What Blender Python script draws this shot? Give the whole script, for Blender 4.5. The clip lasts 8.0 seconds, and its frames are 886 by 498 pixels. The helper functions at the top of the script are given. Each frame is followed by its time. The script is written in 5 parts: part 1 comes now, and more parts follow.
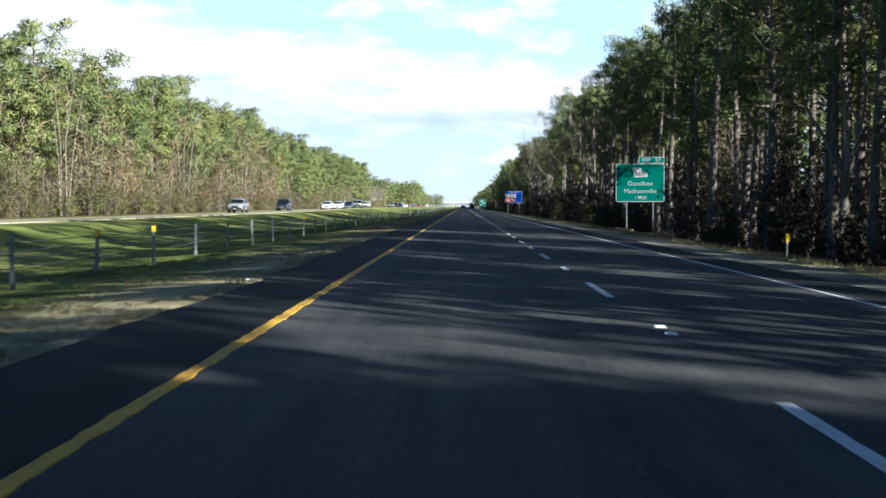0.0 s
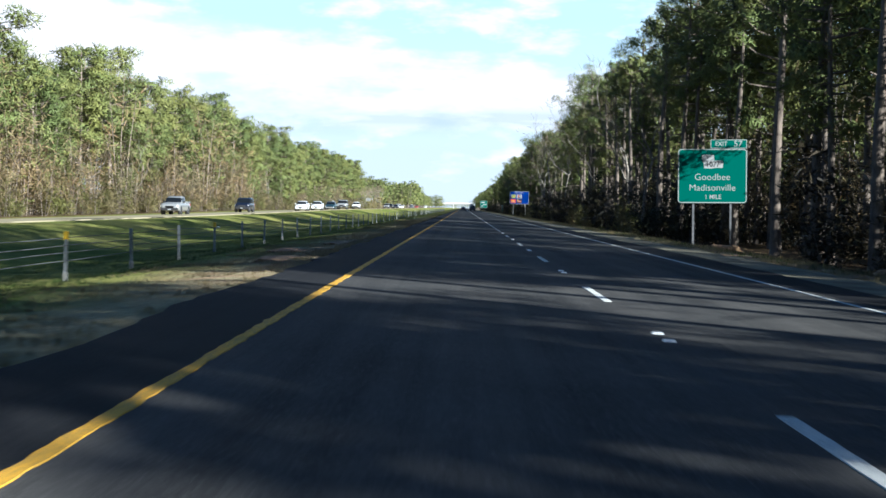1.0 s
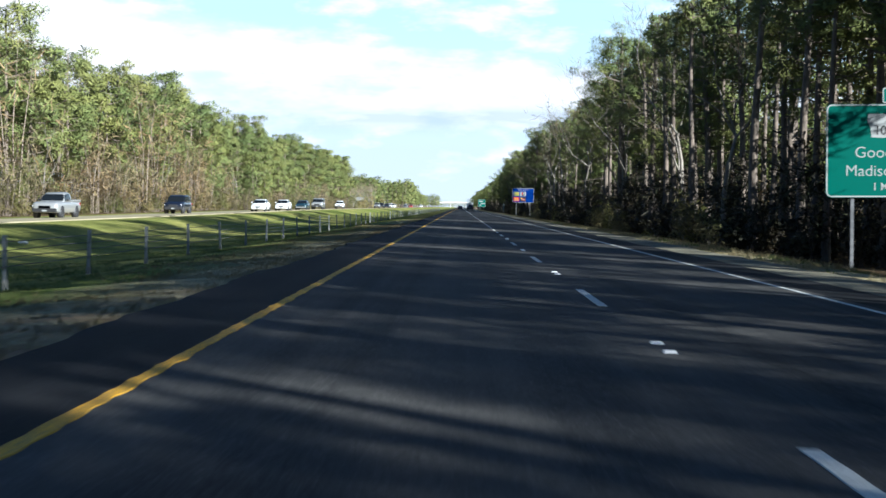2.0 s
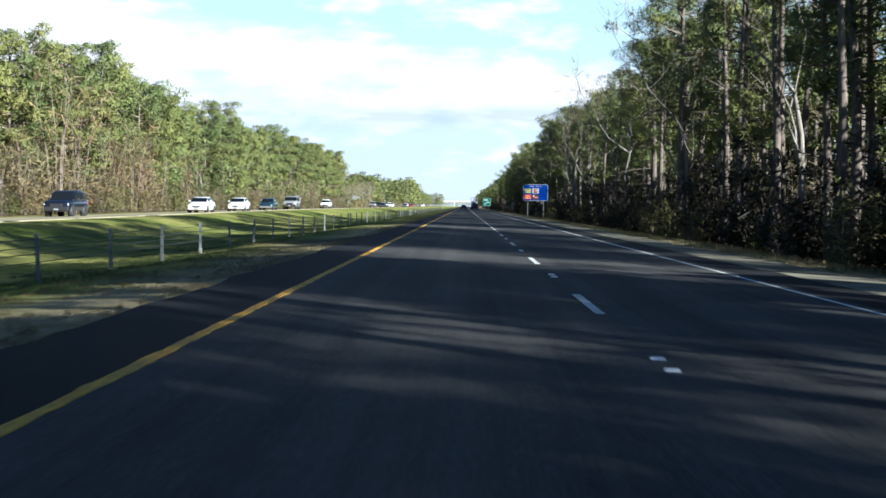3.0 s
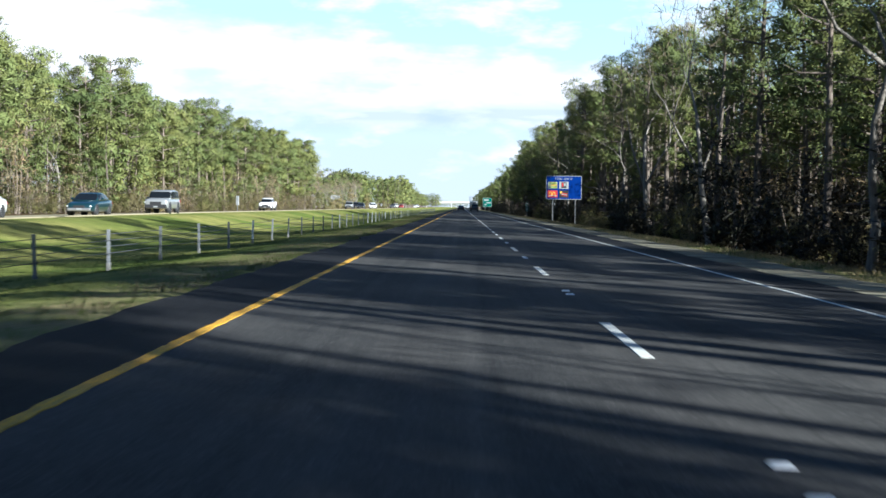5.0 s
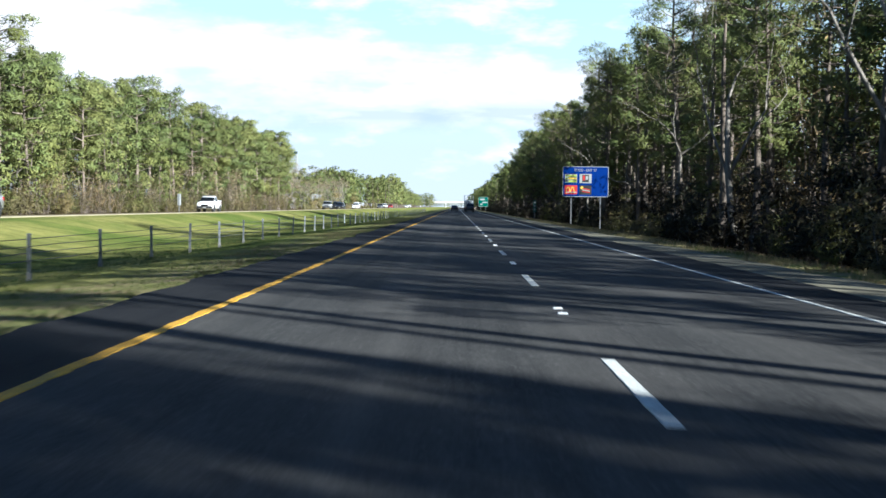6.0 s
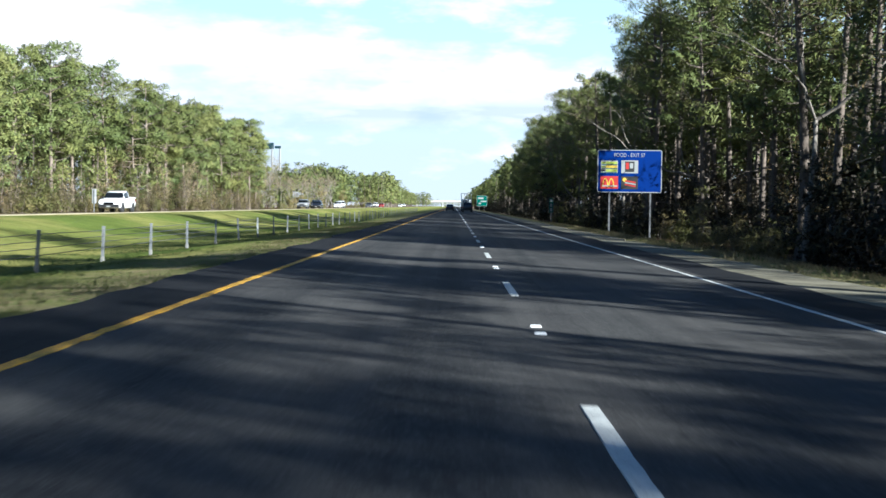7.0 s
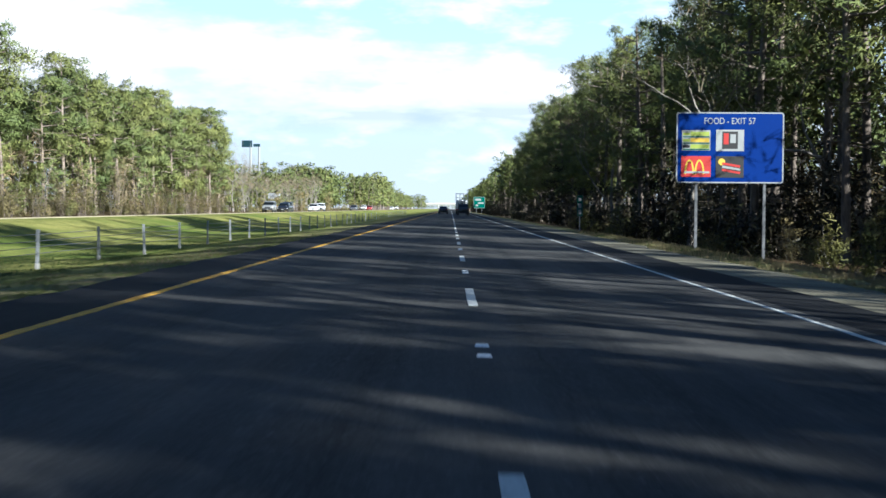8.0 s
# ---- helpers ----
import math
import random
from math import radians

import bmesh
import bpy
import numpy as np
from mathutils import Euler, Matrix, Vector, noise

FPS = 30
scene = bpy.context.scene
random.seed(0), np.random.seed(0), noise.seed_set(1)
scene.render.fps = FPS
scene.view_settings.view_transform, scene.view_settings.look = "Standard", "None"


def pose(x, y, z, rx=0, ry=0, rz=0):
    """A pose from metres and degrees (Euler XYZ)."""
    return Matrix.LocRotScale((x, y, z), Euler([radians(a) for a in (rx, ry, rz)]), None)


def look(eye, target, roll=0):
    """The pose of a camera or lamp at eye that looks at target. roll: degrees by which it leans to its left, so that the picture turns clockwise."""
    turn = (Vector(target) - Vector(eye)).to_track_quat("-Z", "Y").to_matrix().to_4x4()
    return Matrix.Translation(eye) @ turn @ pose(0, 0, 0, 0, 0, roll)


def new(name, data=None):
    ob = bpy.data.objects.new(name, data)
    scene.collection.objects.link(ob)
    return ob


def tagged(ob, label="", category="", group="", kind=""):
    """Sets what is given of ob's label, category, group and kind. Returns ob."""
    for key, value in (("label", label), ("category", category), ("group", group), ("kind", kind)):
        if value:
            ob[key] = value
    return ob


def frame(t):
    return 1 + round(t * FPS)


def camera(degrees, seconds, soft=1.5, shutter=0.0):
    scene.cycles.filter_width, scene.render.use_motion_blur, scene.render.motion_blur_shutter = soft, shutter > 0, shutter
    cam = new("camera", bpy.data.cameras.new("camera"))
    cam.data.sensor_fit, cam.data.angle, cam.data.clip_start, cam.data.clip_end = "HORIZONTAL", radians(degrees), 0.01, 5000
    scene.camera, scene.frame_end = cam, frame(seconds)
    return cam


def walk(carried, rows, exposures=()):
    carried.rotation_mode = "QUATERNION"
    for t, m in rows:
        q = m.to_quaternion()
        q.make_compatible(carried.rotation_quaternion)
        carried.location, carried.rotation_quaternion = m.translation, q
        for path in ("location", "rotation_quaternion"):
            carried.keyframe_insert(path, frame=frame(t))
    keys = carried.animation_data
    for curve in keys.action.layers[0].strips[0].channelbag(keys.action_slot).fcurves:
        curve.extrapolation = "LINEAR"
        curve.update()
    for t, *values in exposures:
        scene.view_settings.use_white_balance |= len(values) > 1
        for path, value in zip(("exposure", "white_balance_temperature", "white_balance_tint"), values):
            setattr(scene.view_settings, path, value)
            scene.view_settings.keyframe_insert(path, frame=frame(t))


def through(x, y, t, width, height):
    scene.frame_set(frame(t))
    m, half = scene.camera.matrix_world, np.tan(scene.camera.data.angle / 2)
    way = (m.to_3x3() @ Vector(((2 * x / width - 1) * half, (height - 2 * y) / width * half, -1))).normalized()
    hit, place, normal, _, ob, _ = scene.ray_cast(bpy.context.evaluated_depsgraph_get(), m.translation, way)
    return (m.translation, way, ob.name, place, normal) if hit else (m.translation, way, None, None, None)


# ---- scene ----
cam = camera(38.0, 8.0, soft=1.55, shutter=0.12)
EXPOSURE, KELVIN, TINT = 1.7, 5050, 7
PATH = [
    (0, (-1.898, -0.218, 1.134), (-1.928, 1.78, 1.067), 0.7),
    (0.5, (-1.876, 17.442, 1.138), (-1.906, 19.441, 1.072), 0.9),
    (1, (-1.833, 35.563, 1.146), (-1.863, 37.561, 1.081), 1.0),
    (1.5, (-1.777, 53.809, 1.141), (-1.804, 55.808, 1.074), 0.9),
    (2, (-1.678, 72.145, 1.134), (-1.704, 74.143, 1.068), 0.8),
    (3.5, (-1.425, 127.198, 1.138), (-1.462, 129.196, 1.07), 0.6),
    (4, (-1.439, 145.657, 1.128), (-1.482, 147.655, 1.062), 0.7),
    (4.5, (-1.479, 164.544, 1.139), (-1.515, 166.542, 1.073), 0.7),
    (6, (-1.133, 222.423, 1.127), (-1.154, 224.422, 1.061), 0.5),
    (6.5, (-0.965, 241.521, 1.128), (-0.985, 243.52, 1.063), 0.7),
    (7, (-0.77, 260.233, 1.119), (-0.787, 262.232, 1.052), 0.6),
    (7.5, (-0.529, 279.128, 1.092), (-0.543, 281.127, 1.026), 0.3),
    (8, (-0.244, 297.849, 1.055), (-0.256, 299.848, 0.992), 0.3),
]
walk(cam, [(t, look(eye, target, roll)) for t, eye, target, roll in PATH], [(0.0, EXPOSURE, KELVIN, TINT), (8.0, EXPOSURE, KELVIN, TINT)])

# ---- light: low sun over the driver's right shoulder, half-clouded sky ----
SUN_EL, SUN_AZ = radians(20.8), math.atan2(0.773, -0.635)
world = bpy.data.worlds.new("world")
scene.world = world
world.use_nodes = True
wn = world.node_tree
sky = wn.nodes.new("ShaderNodeTexSky")
sky.sky_type, sky.sun_disc = "NISHITA", False
sky.sun_elevation, sky.sun_rotation = SUN_EL, SUN_AZ
sky.air_density, sky.dust_density, sky.ozone_density = 1.0, 0.5, 4.0
wn.links.new(sky.outputs[0], wn.nodes["Background"].inputs[0])
wn.nodes["Background"].inputs[1].default_value = 0.028
sun = new("sun", bpy.data.lights.new("sun", "SUN"))
sun.data.energy, sun.data.angle, sun.data.color = 5.0, radians(0.53), (1.0, 0.885, 0.7)
SUN_WAY = Vector((-math.sin(SUN_AZ) * math.cos(SUN_EL), -math.cos(SUN_AZ) * math.cos(SUN_EL), -math.sin(SUN_EL)))
sun.matrix_world = look((0, 0, 80), Vector((0, 0, 80)) + SUN_WAY)


# ---- materials ----
class Nodes:
    """A short way to write node trees."""

    def __init__(self, name):
        self.mat = bpy.data.materials.new(name)
        self.mat.use_nodes = True
        self.tree = self.mat.node_tree
        self.bsdf = self.tree.nodes["Principled BSDF"]
        self.out = self.tree.nodes["Material Output"]

    def node(self, kind, **values):
        n = self.tree.nodes.new("ShaderNode" + kind)
        for key, value in values.items():
            if key in ("operation", "blend_type", "data_type", "noise_dimensions", "feature", "wave_type", "bands_direction"):
                setattr_safe(n, key, value)
            else:
                n.inputs[key.replace("_", " ")].default_value = value
        return n

    def link(self, a, b):
        self.tree.links.new(a, b)

    def coord(self, scale=(1, 1, 1), world_space=False):
        m = self.node("Mapping")
        m.inputs["Scale"].default_value = scale
        if world_space:
            self.link(self.node("NewGeometry").outputs["Position"], m.inputs[0])
        else:
            self.link(self.node("TexCoord").outputs["Object"], m.inputs[0])
        return m.outputs[0]

    def noise(self, vec, scale, detail=4.0, rough=0.6):
        n = self.node("TexNoise", Scale=scale, Detail=detail, Roughness=rough)
        self.link(vec, n.inputs["Vector"])
        return n.outputs["Fac"]

    def ramp(self, fac, stops):
        r = self.node("ValToRGB")
        el = r.color_ramp.elements
        while len(el) < len(stops):
            el.new(0.5)
        for e, (p, c) in zip(el, stops):
            e.position = p
            e.color = (*c, 1) if len(c) == 3 else c
        self.link(fac, r.inputs[0])
        return r.outputs[0]

    def mix(self, fac, a, b, blend="MIX"):
        m = self.node("Mix")
        m.data_type, m.blend_type = "RGBA", blend
        for sock, v in ((m.inputs[0], fac), (m.inputs[6], a), (m.inputs[7], b)):
            if isinstance(v, (int, float)):
                sock.default_value = v
            elif isinstance(v, tuple):
                sock.default_value = (*v, 1)
            else:
                self.link(v, sock)
        return m.outputs[2]

    def math(self, op, a, b=0.0):
        m = self.node("Math")
        m.operation = op
        for sock, v in ((m.inputs[0], a), (m.inputs[1], b)):
            if isinstance(v, (int, float)):
                sock.default_value = v
            else:
                self.link(v, sock)
        return m.outputs[0]

    def bump(self, fac, strength, distance):
        b = self.node("Bump", Strength=strength, Distance=distance)
        self.link(fac, b.inputs["Height"])
        self.link(b.outputs[0], self.bsdf.inputs["Normal"])

    def done(self, color, rough=0.7, metal=0.0):
        for name, v in (("Base Color", color), ("Roughness", rough), ("Metallic", metal)):
            if isinstance(v, (int, float)):
                self.bsdf.inputs[name].default_value = v
            elif isinstance(v, tuple):
                self.bsdf.inputs[name].default_value = (*v, 1)
            else:
                self.link(v, self.bsdf.inputs[name])
        return self.mat


def setattr_safe(n, key, value):
    if key == "operation":
        n.operation = value
    elif key == "blend_type":
        n.blend_type = value


def speckled(name, dark, light, rough=0.7, metal=0.0, scale=6.0, fine=60.0, bump=0.2, depth=0.01, world_space=False):
    """A surface with grain and larger stains."""
    n = Nodes(name)
    v = n.coord(world_space=world_space)
    a, b = n.noise(v, scale, 5), n.noise(v, fine, 3)
    f = n.math("ADD", n.math("MULTIPLY", a, 0.65), n.math("MULTIPLY", b, 0.35))
    if bump:
        n.bump(b, bump, depth)
    if world_space:
        n.bsdf.inputs["Specular IOR Level"].default_value = 0.1
    return n.done(n.ramp(f, [(0.36, dark), (0.62, light)]), rough, metal)


def asphalt(name, dark, light, lanes):
    n = Nodes(name)
    v = n.coord(world_space=True)
    grain, stain = n.noise(v, 55, 4, 0.75), n.noise(v, 0.35, 5)
    streak = n.noise(n.coord((3.2, 0.045, 1), True), 1.0, 5)
    base = n.ramp(n.math("ADD", n.math("MULTIPLY", grain, 0.45), n.math("ADD", n.math("MULTIPLY", stain, 0.25), n.math("MULTIPLY", streak, 0.3))),
                  [(0.41, dark), (0.59, light)])
    chips = n.ramp(n.noise(v, 26, 4, 0.9), [(0.54, (0, 0, 0)), (0.64, (1, 1, 1))])
    base = n.mix(n.math("MULTIPLY", chips, 0.55), base, tuple(c * 2.6 for c in light))
    pits = n.ramp(n.noise(v, 15, 4, 0.85), [(0.36, (1, 1, 1)), (0.46, (0, 0, 0))])
    base = n.mix(n.math("MULTIPLY", pits, 0.5), base, (0.016, 0.016, 0.017))
    if lanes:
        # polished wheel paths and a seam along the lane line
        sep = n.node("SeparateXYZ")
        n.link(n.node("NewGeometry").outputs["Position"], sep.inputs[0])
        wheel = n.math("POWER", n.math("ABSOLUTE", n.math("SINE", n.math("MULTIPLY", sep.outputs[0], math.pi / 1.77))), 2.0)
        base = n.mix(n.math("MULTIPLY", n.math("SUBTRACT", 1.0, wheel), 0.22), base, (0.12, 0.112, 0.102))
        crack = n.ramp(n.math("ABSOLUTE", n.math("ADD", n.math("SUBTRACT", sep.outputs[0], 0.42), n.math("MULTIPLY", n.math("SUBTRACT", n.noise(n.coord((0.1, 0.8, 1), True), 1.0, 6), 0.5), 0.35))),
                       [(0.006, (1, 1, 1)), (0.018, (0, 0, 0))])
        base = n.mix(n.math("MULTIPLY", crack, 0.28), base, (0.012, 0.012, 0.012))
    n.bump(grain, 0.55, 0.006)
    n.bsdf.inputs["Specular IOR Level"].default_value = 0.1
    return n.done(base, 0.86)


def paint_line(name, colour, worn, wear=0.42):
    n = Nodes(name)
    v = n.coord(world_space=True)
    f = n.ramp(n.noise(v, 28, 5, 0.75), [(wear, (0, 0, 0)), (wear + 0.12, (1, 1, 1))])
    g = n.ramp(n.noise(v, 3, 3), [(0.3, (0.78, 0.78, 0.78)), (0.7, (1, 1, 1))])
    c = n.mix(f, worn, colour)
    c = n.mix(1.0, c, g, "MULTIPLY")
    n.bump(n.noise(v, 60, 3), 0.3, 0.004)
    n.bsdf.inputs["Specular IOR Level"].default_value = 0.1
    return n.done(c, 0.7)


def foliage(name, dark, light, tip, through=0.3, other=None, lobes=True, share=0.5):
    """Needles or leaves: each blade and each tree differs; light shines through in part."""
    n = Nodes(name)
    geo, info = n.node("NewGeometry"), n.node("ObjectInfo")
    f = n.math("ADD", n.math("MULTIPLY", geo.outputs["Random Per Island"], 0.14), n.math("ADD", n.math("MULTIPLY", info.outputs["Random"], 0.5), 0.18))
    c = n.ramp(f, [(0.05, dark), (0.5, light), (1.0, tip)])
    if other:
        # whole patches of another hue, a few metres across
        second = n.ramp(f, [(0.05, other[0]), (0.5, other[1]), (1.0, other[2])])
        c = n.mix(n.ramp(n.noise(n.coord((1, 1, 1), True), 0.16, 4), [(0.95 - share, (0, 0, 0)), (1.05 - share, (1, 1, 1))]), c, second)
    big = n.ramp(n.noise(n.coord((1, 1, 1), True), 0.13, 3), [(0.35, (0.78, 0.84, 0.8)), (0.68, (1.12, 1.08, 0.95))])
    c = n.mix(1.0, c, big, "MULTIPLY")
    n.done(c, 0.62)
    t = n.node("BsdfTranslucent")
    n.link(n.mix(1.0, c, (1.3, 1.3, 1.1), "MULTIPLY"), t.inputs["Color"])
    if lobes:
        # leaves take the light as the rounded clump that they belong to
        lobe, turn = n.node("Attribute"), n.node("VectorTransform")
        lobe.attribute_name = "lobe"
        turn.vector_type, turn.convert_from, turn.convert_to = "NORMAL", "OBJECT", "WORLD"
        n.link(lobe.outputs["Vector"], turn.inputs[0])
        n.link(turn.outputs[0], n.bsdf.inputs["Normal"])
        n.link(turn.outputs[0], t.inputs["Normal"])
    n.bsdf.inputs["Specular IOR Level"].default_value = 0.2
    m = n.node("MixShader")
    m.inputs[0].default_value = through
    n.link(n.bsdf.outputs[0], m.inputs[1])
    n.link(t.outputs[0], m.inputs[2])
    n.link(m.outputs[0], n.out.inputs[0])
    return n.mat


def bark_material(name, dark, light):
    n = Nodes(name)
    v = n.coord((1, 1, 0.25))
    a, b = n.noise(v, 7, 5, 0.7), n.noise(v, 1.2, 3)
    c = n.ramp(n.math("ADD", n.math("MULTIPLY", a, 0.7), n.math("MULTIPLY", b, 0.3)), [(0.36, dark), (0.66, light)])
    n.bump(a, 0.8, 0.03)
    return n.done(c, 0.9)


def ground_material():
    """Grass, dry grass, soil and leaf litter, laid out across the road's section."""
    n = Nodes("verge_ground")
    pos = n.node("NewGeometry").outputs["Position"]
    sep = n.node("SeparateXYZ")
    n.link(pos, sep.inputs[0])
    v = n.coord(world_space=True)
    wob = n.math("MULTIPLY", n.math("SUBTRACT", n.noise(v, 0.22, 5, 0.65), 0.5), 3.6)
    x = n.math("ADD", sep.outputs[0], wob)
    fine, mid, big = n.noise(v, 9, 6, 0.8), n.noise(v, 1.3, 4), n.noise(v, 0.09, 3)
    grass = n.mix(fine, (0.06, 0.1, 0.016), (0.2, 0.235, 0.05))
    grass = n.mix(n.ramp(big, [(0.36, (0, 0, 0)), (0.58, (1, 1, 1))]), grass, n.mix(fine, (0.17, 0.175, 0.04), (0.38, 0.35, 0.11)))
    grass = n.mix(n.math("MULTIPLY", n.ramp(n.noise(v, 0.8, 6, 0.72), [(0.42, (0, 0, 0)), (0.66, (1, 1, 1))]), 0.6), grass, n.mix(fine, (0.035, 0.065, 0.012), (0.12, 0.14, 0.035)))
    dry = n.mix(fine, (0.085, 0.068, 0.03), (0.28, 0.23, 0.11))
    soil = n.mix(mid, (0.2, 0.125, 0.07), (0.42, 0.29, 0.18))
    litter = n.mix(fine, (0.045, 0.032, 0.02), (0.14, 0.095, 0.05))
    straw = n.mix(n.ramp(mid, [(0.42, (0, 0, 0)), (0.62, (1, 1, 1))]), n.mix(fine, (0.1, 0.115, 0.035), (0.28, 0.27, 0.1)), n.mix(fine, (0.13, 0.105, 0.05), (0.4, 0.33, 0.17)))
    bare = n.math("MULTIPLY", n.ramp(n.math("DIVIDE", sep.outputs[1], 200.0), [(0.24, (0, 0, 0)), (0.29, (1, 1, 1)), (0.4, (1, 1, 1)), (0.45, (0, 0, 0))]), n.ramp(mid, [(0.42, (0, 0, 0)), (0.55, (1, 1, 1))]))
    pale = n.mix(n.ramp(fine, [(0.3, (0, 0, 0)), (0.7, (1, 1, 1))]), (0.19, 0.165, 0.085), (0.52, 0.44, 0.26))
    straw = n.mix(n.ramp(n.math("DIVIDE", sep.outputs[1], 200.0), [(0.84, (0, 0, 0)), (1.0, (1, 1, 1))]), n.mix(n.ramp(mid, [(0.52, (0, 0, 0)), (0.66, (1, 1, 1))]), pale, straw), straw)
    verge = n.mix(bare, straw, soil)
    dry = n.mix(n.ramp(mid, [(0.5, (0, 0, 0)), (0.62, (1, 1, 1))]), dry, soil)

    def step(value, at, soft):
        f = n.node("MapRange")
        n.link(value, f.inputs["Value"])
        f.inputs["From Min"].default_value, f.inputs["From Max"].default_value = at - soft, at + soft
        return f.outputs[0]

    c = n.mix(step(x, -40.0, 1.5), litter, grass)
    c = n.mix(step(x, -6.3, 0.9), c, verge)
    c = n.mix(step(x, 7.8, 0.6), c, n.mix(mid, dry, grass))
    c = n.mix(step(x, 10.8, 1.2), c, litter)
    n.bump(n.math("ADD", n.math("MULTIPLY", fine, 0.5), mid), 0.9, 0.08)
    n.bsdf.inputs["Specular IOR Level"].default_value = 0.04
    return n.done(c, 0.95)


def plain(name, colour, rough=0.5, metal=0.0, coat=0.0, gloss=0.5):
    n = Nodes(name)
    f = n.noise(n.coord(), 9, 4)
    c = n.mix(f, tuple(v * 0.88 for v in colour), tuple(min(1, v * 1.08) for v in colour))
    n.bsdf.inputs["Coat Weight"].default_value = coat
    n.bsdf.inputs["Specular IOR Level"].default_value = gloss
    return n.done(c, rough, metal)


